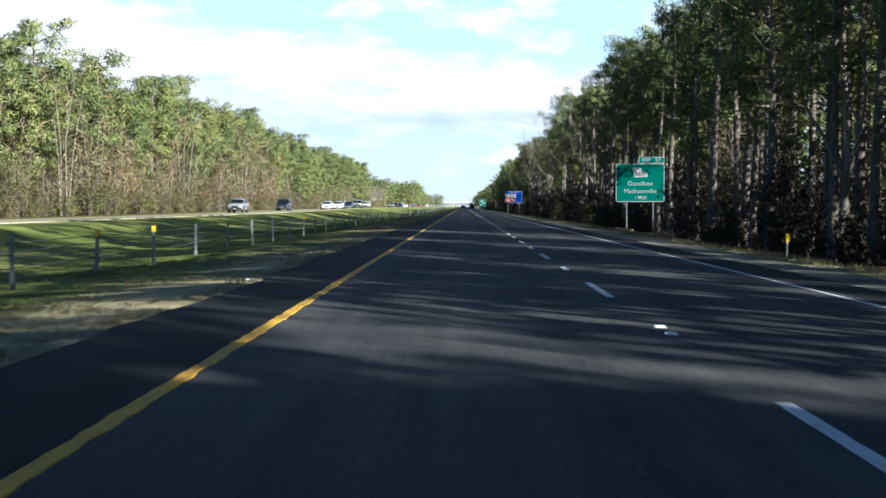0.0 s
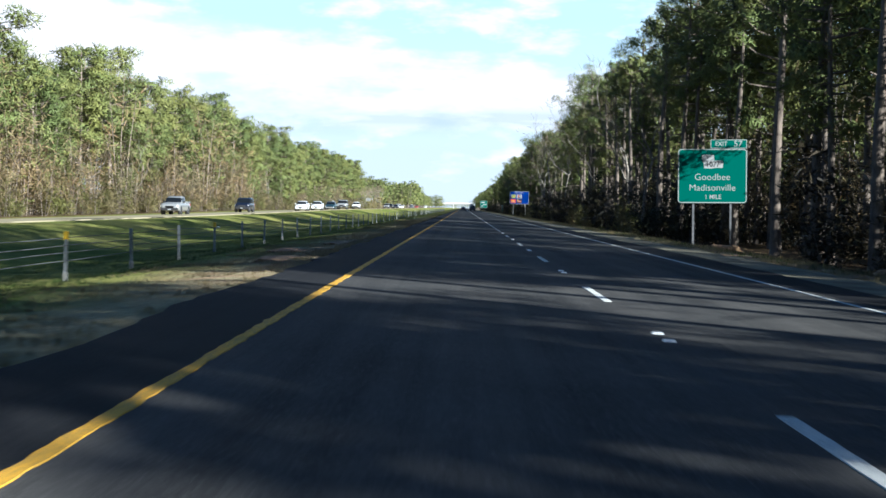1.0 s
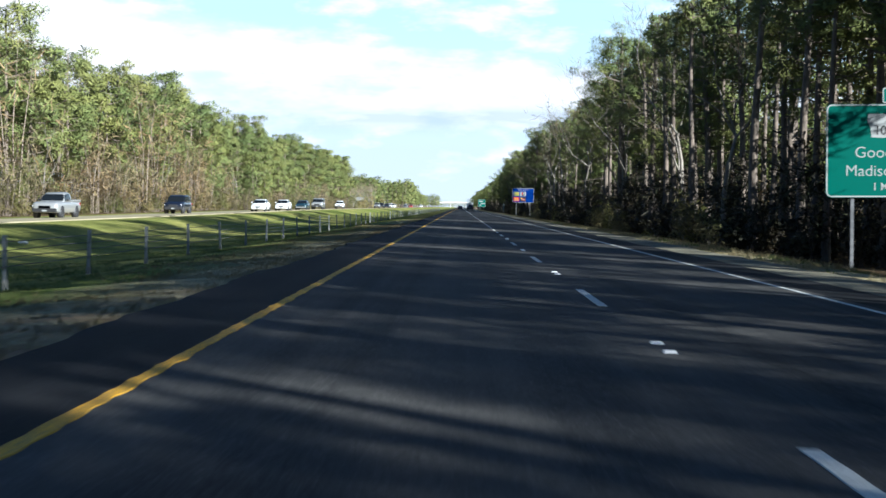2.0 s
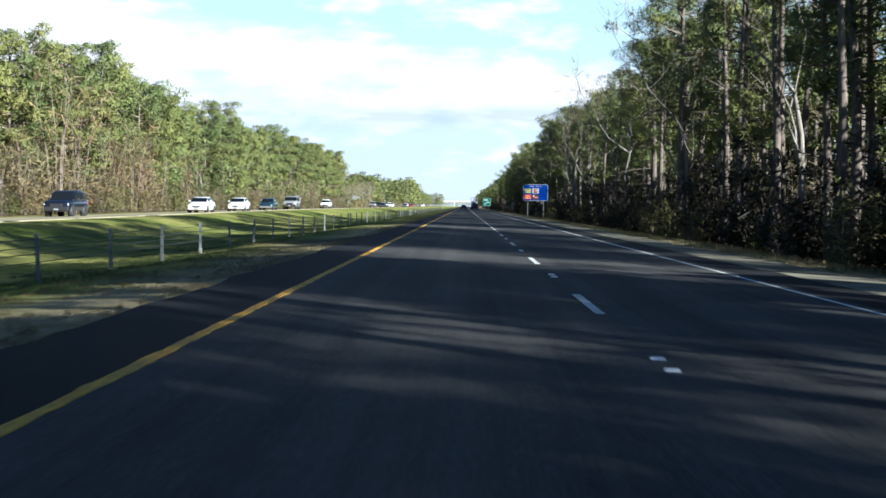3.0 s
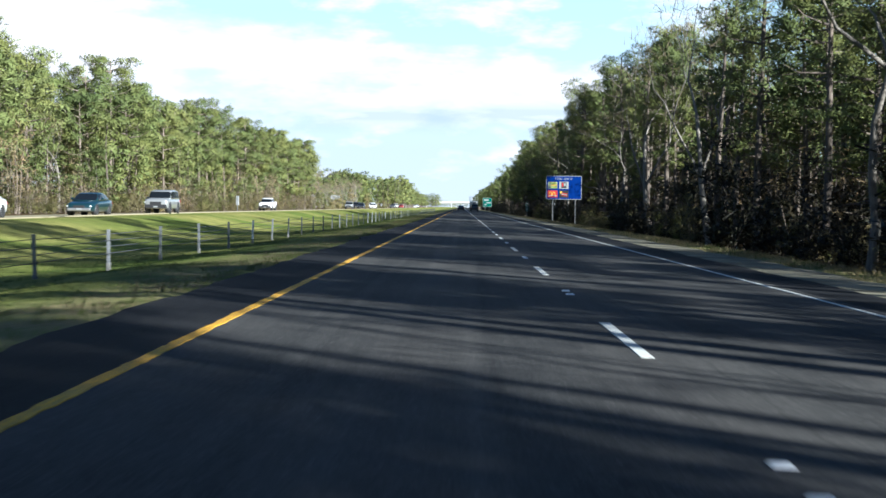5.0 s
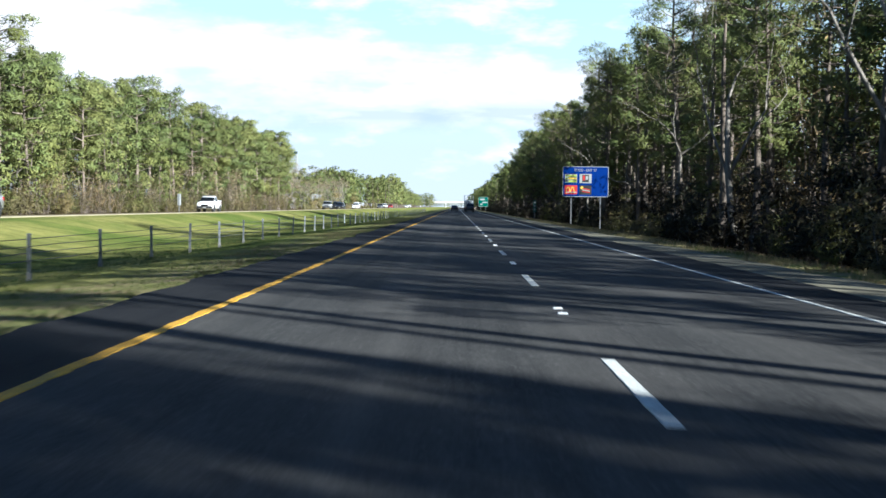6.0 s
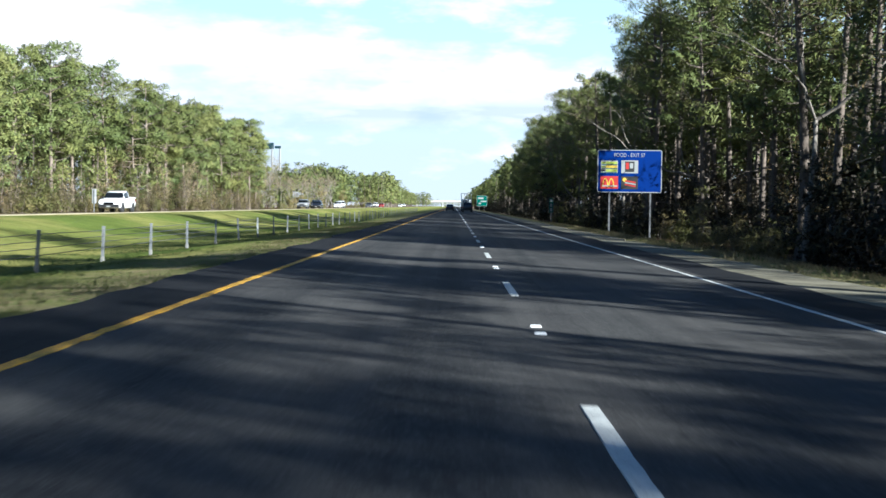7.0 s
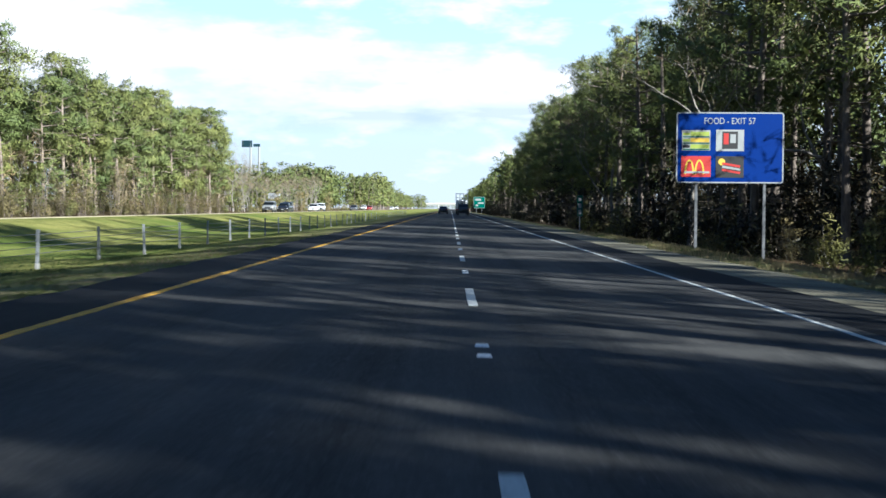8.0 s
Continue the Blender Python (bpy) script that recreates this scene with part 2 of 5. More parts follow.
M = {
    "asphalt": asphalt("lane_asphalt", (0.0135, 0.0142, 0.0155), (0.073, 0.0715, 0.067), True),
    "asphalt_dark": asphalt("shoulder_asphalt", (0.0065, 0.0072, 0.0085), (0.021, 0.021, 0.022), False),
    "shoulder_pale": speckled("aged_shoulder", (0.075, 0.07, 0.05), (0.26, 0.24, 0.17), 0.95, 0, 0.8, 30, 0.6, 0.01, True),
    "concrete_road": speckled("pale_pavement", (0.24, 0.21, 0.13), (0.36, 0.32, 0.21), 0.9, 0, 0.3, 12, 0.2, 0.01, True),
    "yellow_line": paint_line("yellow_line_paint", (0.86, 0.46, 0.02), (0.4, 0.26, 0.06), 0.44),
    "white_line": paint_line("white_line_paint", (0.7, 0.71, 0.66), (0.32, 0.32, 0.29), 0.36),
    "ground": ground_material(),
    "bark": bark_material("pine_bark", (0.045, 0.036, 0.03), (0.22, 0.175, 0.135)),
    # pine bark again, painted lighter to look sunlit on the left-hand trees
    "bark_sunlit": bark_material("sunlit_pine_bark", (0.09, 0.07, 0.054), (0.31, 0.25, 0.195)),
    "bark_grey": bark_material("grey_bark", (0.1, 0.088, 0.073), (0.31, 0.275, 0.23)),
    "needle": foliage("pine_needles", (0.095, 0.118, 0.045), (0.16, 0.195, 0.068), (0.225, 0.25, 0.095), 0.2, ((0.115, 0.13, 0.042), (0.205, 0.218, 0.07), (0.27, 0.27, 0.105))),
    "twig": foliage("bare_twigs", (0.1, 0.075, 0.05), (0.2, 0.15, 0.1), (0.3, 0.24, 0.17), 0.1, None, False),
    "tan_twig": foliage("tan_twigs", (0.21, 0.165, 0.092), (0.38, 0.305, 0.18), (0.5, 0.41, 0.27), 0.35, ((0.23, 0.16, 0.086), (0.41, 0.285, 0.165), (0.52, 0.38, 0.24)), True, 0.5),
    "shrub": foliage("undergrowth_leaves", (0.1, 0.105, 0.032), (0.19, 0.19, 0.065), (0.28, 0.26, 0.105), 0.4, ((0.16, 0.13, 0.062), (0.29, 0.235, 0.12), (0.39, 0.32, 0.18)), True, 0.52),
    # evergreen leaf colours lowered to near black: the thicket's shade is painted in
    "shrub_shaded": foliage("shaded_evergreen_leaves", (0.011, 0.014, 0.007), (0.022, 0.025, 0.012), (0.04, 0.04, 0.02), 0.1, ((0.013, 0.012, 0.007), (0.028, 0.023, 0.013), (0.05, 0.038, 0.022))),
    "grass": foliage("grass_blades", (0.06, 0.1, 0.02), (0.14, 0.19, 0.045), (0.27, 0.27, 0.1)),
    "dry_grass": foliage("dry_grass_blades", (0.22, 0.17, 0.09), (0.37, 0.3, 0.17), (0.52, 0.44, 0.26)),
    "soil": speckled("red_soil", (0.16, 0.085, 0.04), (0.36, 0.23, 0.12), 0.95, 0, 2, 20, 0.8, 0.03),
    "steel": speckled("galvanized_steel", (0.15, 0.157, 0.165), (0.3, 0.31, 0.32), 0.55, 0.5, 4, 40, 0.1),
    "post_steel": speckled("weathered_post", (0.05, 0.052, 0.055), (0.12, 0.124, 0.13), 0.7, 0.3, 4, 40, 0.1),
    "sign_back": speckled("aluminium_sheet", (0.5, 0.51, 0.52), (0.68, 0.68, 0.68), 0.5, 0.4, 2, 30, 0.05),
    "sheet_grey": speckled("dull_sign_back", (0.3, 0.31, 0.32), (0.44, 0.44, 0.44), 0.6, 0.3, 2, 30, 0.05),
    "sign_green": plain("green_sign_sheet", (0.0, 0.075, 0.055), 0.5, 0, 0, 0.15),
    "sign_blue": plain("blue_sign_sheet", (0.0006, 0.018, 0.14), 0.5, 0, 0, 0.12),
    "sign_white": plain("white_sign_sheet", (0.26, 0.27, 0.265), 0.5, 0, 0, 0.2),
    "black": plain("black_print", (0.015, 0.015, 0.015), 0.5),
    "red": plain("red_print", (0.33, 0.018, 0.014), 0.5),
    "yellow": plain("yellow_print", (0.52, 0.35, 0.03), 0.5),
    "lime": plain("lime_print", (0.25, 0.31, 0.04), 0.5),
    "reflector_yellow": plain("yellow_reflector", (0.85, 0.52, 0.02), 0.35),
    "reflector_white": plain("white_reflector", (0.8, 0.8, 0.78), 0.3),
    "sleeve": speckled("post_sleeve", (0.14, 0.14, 0.13), (0.26, 0.25, 0.23), 0.9, 0, 3, 20, 0.1),
    "concrete": speckled("bridge_concrete", (0.42, 0.41, 0.38), (0.62, 0.6, 0.56), 0.9, 0, 0.6, 8, 0.1),
    "tyre": plain("tyre_rubber", (0.018, 0.018, 0.019), 0.85),
    "rim": plain("alloy_rim", (0.5, 0.5, 0.51), 0.35, 0.8),
    "trim": plain("black_trim", (0.02, 0.02, 0.022), 0.55),
    "glass": plain("car_glass", (0.008, 0.01, 0.012), 0.15),
    "lens": plain("headlight_lens", (0.75, 0.77, 0.78), 0.12, 0.1, 0.8),
    "tail": plain("tail_lens", (0.35, 0.01, 0.01), 0.2, 0.0, 0.6),
    "line_white": plain("white_rack_paint", (0.6, 0.6, 0.58), 0.5),
    "paint_white": plain("white_car_paint", (0.78, 0.78, 0.77), 0.3, 0.0, 0.7),
    "paint_silver": plain("silver_car_paint", (0.33, 0.335, 0.33), 0.34, 0.4, 0.7),
    "paint_teal": plain("dark_teal_car_paint", (0.01, 0.034, 0.044), 0.3, 0.2, 0.7),
    "paint_blue": plain("navy_car_paint", (0.007, 0.01, 0.022), 0.3, 0.2, 0.7),
    "paint_black": plain("black_car_paint", (0.012, 0.012, 0.013), 0.3, 0.1, 0.7),
    "paint_grey": plain("grey_car_paint", (0.11, 0.11, 0.115), 0.3, 0.3, 0.7),
    "paint_red": plain("red_car_paint", (0.3, 0.03, 0.02), 0.3, 0.1, 0.7),
}


def sky_material():
    """Pale afternoon sky with banks of white cloud, for the far backdrop."""
    n = Nodes("cloudy_sky")
    pos = n.node("NewGeometry").outputs["Position"]
    sep = n.node("SeparateXYZ")
    n.link(pos, sep.inputs[0])
    up = n.math("DIVIDE", sep.outputs[2], 640.0)  # 0 at the horizon, about 1 at the top of the view
    side = n.math("DIVIDE", sep.outputs[0], 1300.0)
    blue = n.ramp(up, [(0.0, (0.8, 0.8, 0.74)), (0.3, (0.77, 0.8, 0.755)), (0.6, (0.77, 0.87, 0.87)), (1.0, (0.68, 0.84, 0.86))])
    m = n.node("Mapping")
    m.inputs["Scale"].default_value = (0.0042, 0.0042, 0.0105)
    n.link(pos, m.inputs[0])
    puff = n.noise(m.outputs[0], 1.0, 9, 0.56)
    m2 = n.node("Mapping")
    m2.inputs["Scale"].default_value = (0.0016, 0.0016, 0.011)
    m2.inputs["Location"].default_value = (3.1, 0.7, 5.3)
    n.link(pos, m2.inputs[0])
    sheet = n.noise(m2.outputs[0], 1.0, 7, 0.55)
    # a bank that rises to the west and thins out towards the top
    band_top = n.math("ADD", n.math("MULTIPLY", side, -0.24), 0.86)
    bank = n.math("MULTIPLY", n.ramp(n.math("SUBTRACT", band_top, up), [(0.0, (0, 0, 0)), (0.1, (1, 1, 1))]),
                  n.ramp(up, [(0.36, (0, 0, 0)), (0.55, (1, 1, 1))]))
    density = n.math("ADD", n.math("ADD", n.math("MULTIPLY", puff, 0.75), n.math("MULTIPLY", sheet, 0.35)), n.math("MULTIPLY", bank, 0.3))
    cover = n.ramp(density, [(0.54, (0, 0, 0)), (0.74, (1, 1, 1))])
    shade = n.ramp(n.math("ADD", n.math("MULTIPLY", puff, 0.5), n.math("MULTIPLY", sheet, 0.5)), [(0.4, (0.84, 0.82, 0.8)), (0.58, (1.26, 1.12, 0.95))])
    c = n.mix(cover, blue, shade)
    # a thin grey layer under the bank
    grey = n.math("MULTIPLY", n.ramp(up, [(0.36, (0, 0, 0)), (0.45, (1, 1, 1)), (0.5, (1, 1, 1)), (0.58, (0, 0, 0))]), n.ramp(sheet, [(0.42, (0, 0, 0)), (0.6, (1, 1, 1))]))
    c = n.mix(n.math("MULTIPLY", grey, 0.75), c, (0.6, 0.64, 0.65))
    e = n.node("Emission", Strength=0.37)
    n.link(c, e.inputs["Color"])
    n.link(e.outputs[0], n.out.inputs[0])
    return n.mat


# ---- mesh helpers ----
def mesh_of(name, V, F, mats, index=None, smooth=False, lobes=None):
    """A mesh from arrays of corners and of triangles or quads (a list of arrays)."""
    me = bpy.data.meshes.new(name)
    V = np.asarray(V, np.float32)
    groups = F if isinstance(F, list) else [F]
    groups = [np.asarray(g, np.int32) for g in groups if len(g)]
    loops = np.concatenate([g.ravel() for g in groups])
    sizes = np.concatenate([np.full(len(g), g.shape[1], np.int32) for g in groups])
    me.vertices.add(len(V))
    me.vertices.foreach_set("co", V.ravel())
    me.loops.add(len(loops))
    me.loops.foreach_set("vertex_index", loops)
    me.polygons.add(len(sizes))
    me.polygons.foreach_set("loop_start", np.concatenate([[0], np.cumsum(sizes)[:-1]]).astype(np.int32))
    for m in mats if isinstance(mats, (list, tuple)) else [mats]:
        me.materials.append(m)
    if index is not None:
        me.polygons.foreach_set("material_index", np.asarray(index, np.int32))
    if lobes is not None:
        me.attributes.new("lobe", "FLOAT_VECTOR", "POINT").data.foreach_set("vector", np.asarray(lobes, np.float32).ravel())
    me.update(calc_edges=True)
    me.validate()
    if smooth:
        me.shade_smooth()
    else:
        me.shade_flat()
    return me


def empty(name, m=None):
    ob = new(name)
    ob.empty_display_size = 0.3
    if m is not None:
        ob.matrix_world = m
    return ob


def part(name, data, material=None, parent=None, label="", m=None, smooth=False):
    """Links a bmesh or a mesh as one object under a thing or under a part."""
    if isinstance(data, bmesh.types.BMesh):
        me = bpy.data.meshes.new(name)
        bmesh.ops.recalc_face_normals(data, faces=data.faces)
        data.to_mesh(me)
        data.free()
        if smooth:
            me.shade_smooth()
        else:
            me.shade_flat()
    else:
        me = data
    if material is not None and not me.materials:
        me.materials.append(material)
    ob = new(name, me)
    ob.parent = parent
    if m is not None:
        ob.matrix_basis = m
    return tagged(ob, label) if label else ob


def block(bm, x0, x1, y0, y1, z0, z1, bevel=0.0):
    r = bmesh.ops.create_cube(bm, size=1, matrix=Matrix.LocRotScale(((x0 + x1) / 2, (y0 + y1) / 2, (z0 + z1) / 2), None, (x1 - x0, y1 - y0, z1 - z0)))
    if bevel:
        edges = list({e for v in r["verts"] for e in v.link_edges})
        bmesh.ops.bevel(bm, geom=edges, offset=bevel, segments=2, affect="EDGES", profile=0.5)
    return bm


def box_bm(*sizes, bevel=0.0):
    return block(bmesh.new(), *sizes, bevel=bevel)


def tube(points, radii, sides=6):
    """A tapered tube along points: corners and quads."""
    P = np.asarray(points, float)
    n = len(P)
    T = np.gradient(P, axis=0)
    T /= np.linalg.norm(T, axis=1)[:, None] + 1e-9
    ref = np.where(np.abs(T[:, 2:3]) > 0.9, np.array([[1.0, 0, 0]]), np.array([[0, 0, 1.0]]))
    A = np.cross(T, ref)
    A /= np.linalg.norm(A, axis=1)[:, None] + 1e-9
    B = np.cross(T, A)
    ang = np.arange(sides) * 2 * math.pi / sides
    R = np.asarray(radii, float)[:, None, None]
    V = P[:, None, :] + R * (np.cos(ang)[None, :, None] * A[:, None, :] + np.sin(ang)[None, :, None] * B[:, None, :])
    i, j = np.meshgrid(np.arange(n - 1), np.arange(sides), indexing="ij")
    a, b = i * sides + j, i * sides + (j + 1) % sides
    return V.reshape(-1, 3), np.stack([a, b, b + sides, a + sides], -1).reshape(-1, 4)


class Heap:
    """Collects corners and faces of many pieces for one mesh, with the clump normals of its leaves."""

    def __init__(self):
        self.V, self.N, self.Q, self.T, self.n = [], [], [], [], 0
        self.qm, self.tm = [], []

    def add(self, V, quads=(), tris=(), qmat=0, tmat=0, N=None):
        V = np.asarray(V, float)
        if len(quads):
            self.Q.append(np.asarray(quads) + self.n)
            self.qm.append(np.full(len(quads), qmat))
        if len(tris):
            self.T.append(np.asarray(tris) + self.n)
            self.tm.append(np.full(len(tris), tmat))
        self.V.append(V)
        self.N.append(np.tile([0.0, 0.0, 1.0], (len(V), 1)) if N is None else N)
        self.n += len(V)

    def mesh(self, name, mats, smooth=False):
        F, idx = [], []
        if self.Q:
            F.append(np.concatenate(self.Q))
            idx.append(np.concatenate(self.qm))
        if self.T:
            F.append(np.concatenate(self.T))
            idx.append(np.concatenate(self.tm))
        return mesh_of(name, np.concatenate(self.V), F, mats, np.concatenate(idx), smooth, np.concatenate(self.N))

    def arrays(self):
        z = np.zeros((0, 4), int)
        return (np.concatenate(self.V), np.concatenate(self.Q) if self.Q else z, np.concatenate(self.T) if self.T else z[:, :3], np.concatenate(self.N))


def blades(centres, rng, length, width, lift=0.2, jitter=0.2, out=None):
    """One thin triangle a centre, pointing all ways."""
    C = np.asarray(centres, float)
    n = len(C)
    D = rng.normal(size=(n, 3))
    D[:, 2] += lift * 2
    if out is not None:
        D += out
    D /= np.linalg.norm(D, axis=1)[:, None]
    S = np.cross(D, rng.normal(size=(n, 3)))
    S /= np.linalg.norm(S, axis=1)[:, None] + 1e-9
    L = rng.uniform(length * 0.65, length * 1.3, (n, 1))
    W = rng.uniform(width * 0.7, width * 1.3, (n, 1)) / 2
    base = C + rng.normal(size=(n, 3)) * jitter
    V = np.stack([base - S * W, base + S * W, base + D * L], 1).reshape(-1, 3)
    return V, np.arange(3 * n).reshape(-1, 3)


# ---- the lie of the land ----
SLOPE = 0.026          # the pavement falls to the outside
YELLOW, WHITE, LEFT_EDGE, DARK_EDGE, PALE_EDGE = -3.55, 3.49, -4.62, 4.75, 6.25
PERIOD, DASH, FIRST = 11.824, 2.96, 7.304
FENCE_X = -9.3


def road_z(x):
    return -SLOPE * x


def opposite_z(y):
    f = min(1.0, max(0.0, (y - 120.0) / 180.0))
    return 0.03 + 0.36 * f * f * (3 - 2 * f)


def carriageway_z(x, y):
    """The opposite pavement, which falls away to its far side."""
    return opposite_z(y) + 0.02 + 0.024 * (x + 24.4)


SECTION = [(-900, 0.4), (-60, -0.1), (-46, -0.42), (-38, -0.42), (-33.4, -0.32), (-32.5, -0.27), (-24.5, -0.08), (-23.8, 0.0), (-21.6, -0.02), (-20.5, -0.1), (-17.5, -0.55), (-14.5, -0.72), (-11.5, -0.58), (-9.3, -0.36), (-7.2, -0.08),
           (-4.9, 0.075), (-4.6, 0.06), (4.75, -0.2), (6.9, -0.24), (7.2, -0.22), (8.5, -0.42), (10.4, -0.76), (13.3, -1.12), (17, -1.35), (60, -1.5), (900, -1.5)]
SX, SZ = np.array([p[0] for p in SECTION]), np.array([p[1] for p in SECTION])


def ground_z(x, y):
    z = float(np.interp(x, SX, SZ))
    if x < -9.3:
        f = min(1.0, (-9.3 - x) / 11.0)
        z += f * (opposite_z(y) - 0.02)
    return z


def rough_z(x, y):
    """The ground with its small unevenness, as the mesh has it."""
    z = ground_z(x, y)
    if x < -5.0 or x > 7.2:
        edge = min(1.0, min(abs(x + 5.0), abs(x - 7.2)) / 2.0)
        amp = edge * (0.0 if -37 < x < -21 else 1.0)
        z += amp * (0.1 * noise.noise((x * 0.35, y * 0.35, 0)) + 0.05 * noise.noise((x * 1.3, y * 1.3, 3)))
    return z


def structure(name, me, label, category="", m=None):
    ob = new(name, me)
    if m is not None:
        ob.matrix_basis = m
    return tagged(ob, label, category or name.split("_")[0], kind="structure")


def grid_sheet(xs, ys, fz):
    V = np.array([(x, y, fz(x, y)) for y in ys for x in xs])
    nx = len(xs)
    i, j = np.meshgrid(np.arange(len(ys) - 1), np.arange(nx - 1), indexing="ij")
    a = i * nx + j
    return V, np.stack([a, a + 1, a + nx + 1, a + nx], -1).reshape(-1, 4)


def build_ground():
    xs = sorted(set([-3800, -1500, -900, -400, -200, -120, -80, -60, -52, -46, -42, -38, -36.4, -35, -33.4, -32.5, -24.5, -23.8, -22.7, -21.6, -21, -4.9, -4.6, 4.75, 6.9, 7.2, 120, 250, 500, 900, 1500, 3800]
                    + [round(-20.5 + 0.75 * k, 2) for k in range(20)] + [round(-5.9 + 0.33 * k, 2) for k in range(3)] + [round(7.5 + 0.5 * k, 2) for k in range(14)] + [15.5, 18, 22, 27, 34, 45, 60, 80]))
    ys = [-2500, -600, -200, -100, -60] + [round(-40 + 0.8 * k, 2) for k in range(500)] + [round(360 + 4 * k, 2) for k in range(60)] + list(range(600, 2100, 30)) + [2300, 2800, 3800]
    V, Q = grid_sheet(xs, ys, rough_z)
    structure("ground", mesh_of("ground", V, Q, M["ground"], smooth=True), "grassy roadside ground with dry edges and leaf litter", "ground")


def slab(name, x0, x1, y0, y1, fz, thick, mat, label, category, columns=2, step=10.0, ragged=(0.0, 0.0)):
    """A paved strip with its depth; ragged: how far its two edges wander."""
    ys = np.concatenate([np.arange(y0, min(y1, 380), step), np.arange(380, y1 + 1, 20.0)]) if step < 10 else np.arange(y0, y1 + 1, step)
    top = []
    for y in ys:
        l, r = x0 + ragged[0] * (noise.noise((y * 0.4, 1.7, x0)) + 0.5 * noise.noise((y * 1.7, 4.2, x0))), x1 + ragged[1] * (noise.noise((y * 0.4, 8.1, x1)) + 0.5 * noise.noise((y * 1.7, 2.9, x1)))
        row = [(l - 0.02, y, fz(l, y) - thick)] + [(l + (r - l) * k / columns, y, fz(l + (r - l) * k / columns, y)) for k in range(columns + 1)] + [(r + 0.02, y, fz(r, y) - thick)]
        top.append(row)
    n = len(top[0])
    V = np.array(top).reshape(-1, 3)
    i, j = np.meshgrid(np.arange(len(ys) - 1), np.arange(n - 1), indexing="ij")
    a = i * n + j
    Q = np.stack([a, a + 1, a + n + 1, a + n], -1).reshape(-1, 4)
    return structure(name, mesh_of(name, V, Q, mat), label, category)


def build_roads():
    rz = lambda x, y: road_z(x)
    slab("road", -3.6, 3.72, -60, 2400, rz, 0.2, M["asphalt"], "dark asphalt motorway lanes with worn wheel paths", "road", 4, 5.0)
    slab("road_shoulder_inner", LEFT_EDGE, -3.6, -60, 2400, lambda x, y: road_z(x) - 0.002, 0.2, M["asphalt_dark"], "narrow black asphalt shoulder beside the median", "road", 1, 0.4, (0.15, 0.0))
    slab("road_shoulder_outer", 3.72, DARK_EDGE, -60, 2400, lambda x, y: road_z(x) - 0.002, 0.16, M["asphalt_dark"], "black asphalt strip outside the edge line", "road", 1, 0.8, (0.0, 0.12))
    slab("road_shoulder_pale", DARK_EDGE - 0.25, PALE_EDGE, -60, 2400, lambda x, y: road_z(x) - 0.018, 0.16, M["shoulder_pale"], "pale weathered shoulder strewn with grit", "road", 2, 0.8, (0.0, 0.3))
    slab("road_opposite", -32.4, -24.4, -60, 2400, carriageway_z, 0.3, M["concrete_road"], "pale pavement of the opposite carriageway", "road", 2, 8.0)


def strip(name, x, half, y0, y1, step, mat, label, wave, lift=0.006):
    """A painted line with frayed edges, a few millimetres thick."""
    rng = np.random.default_rng(5 + int(abs(x) * 10))
    ys = np.arange(y0, y1, step)
    e = rng.normal(size=(len(ys), 2)) * wave
    rows = [[(x - half + a, y, road_z(x - half) + 0.0005), (x - half + a + 0.006, y, road_z(x - half) + lift), (x + half + b - 0.006, y, road_z(x + half) + lift), (x + half + b, y, road_z(x + half) + 0.0005)]
            for y, (a, b) in zip(ys, e)]
    V = np.array(rows).reshape(-1, 3)
    i, j = np.meshgrid(np.arange(len(ys) - 1), np.arange(3), indexing="ij")
    a = i * 4 + j
    return structure(name, mesh_of(name, V, np.stack([a, a + 1, a + 5, a + 4], -1).reshape(-1, 4), mat), label, "road marking")


def build_markings():
    strip("lane_marking_yellow", YELLOW, 0.05, -20, 700, 0.17, M["yellow_line"], "worn yellow edge line with frayed borders", 0.008)
    strip("lane_marking_yellow_far", YELLOW, 0.05, 700, 2300, 25, M["yellow_line"], "worn yellow edge line far down the road", 0.0)
    strip("lane_marking_white", WHITE, 0.042, -20, 700, 0.3, M["white_line"], "white solid edge line", 0.005)
    strip("lane_marking_white_far", WHITE, 0.042, 700, 2300, 25, M["white_line"], "white solid edge line far down the road", 0.0)
    rng = random.Random(3)
    for k in range(-2, 110):
        y1 = FIRST + PERIOD * k
        bm = bmesh.new()
        n = 12
        rows = []
        for i in range(n + 1):
            y = y1 - DASH + DASH * i / n
            a, b = rng.gauss(0, 0.0025), rng.gauss(0, 0.0025)
            rows.append([bm.verts.new((x, y, z)) for x, z in ((-0.054 + a, 0.0006), (-0.05 + a, 0.0075), (0.05 + b, 0.0045), (0.054 + b, -0.001))])
        for r0, r1 in zip(rows, rows[1:]):
            for j in range(3):
                bm.faces.new((r0[j], r0[j + 1], r1[j + 1], r1[j]))
        for r in (rows[0], rows[-1]):
            bm.faces.new(r)
        me = bpy.data.meshes.new("lane_marking_dash")
        bmesh.ops.recalc_face_normals(bm, faces=bm.faces)
        bm.to_mesh(me)
        bm.free()
        me.materials.append(M["white_line"])
        structure("lane_marking_dash", me, "white painted lane dash on dark asphalt", "road marking")


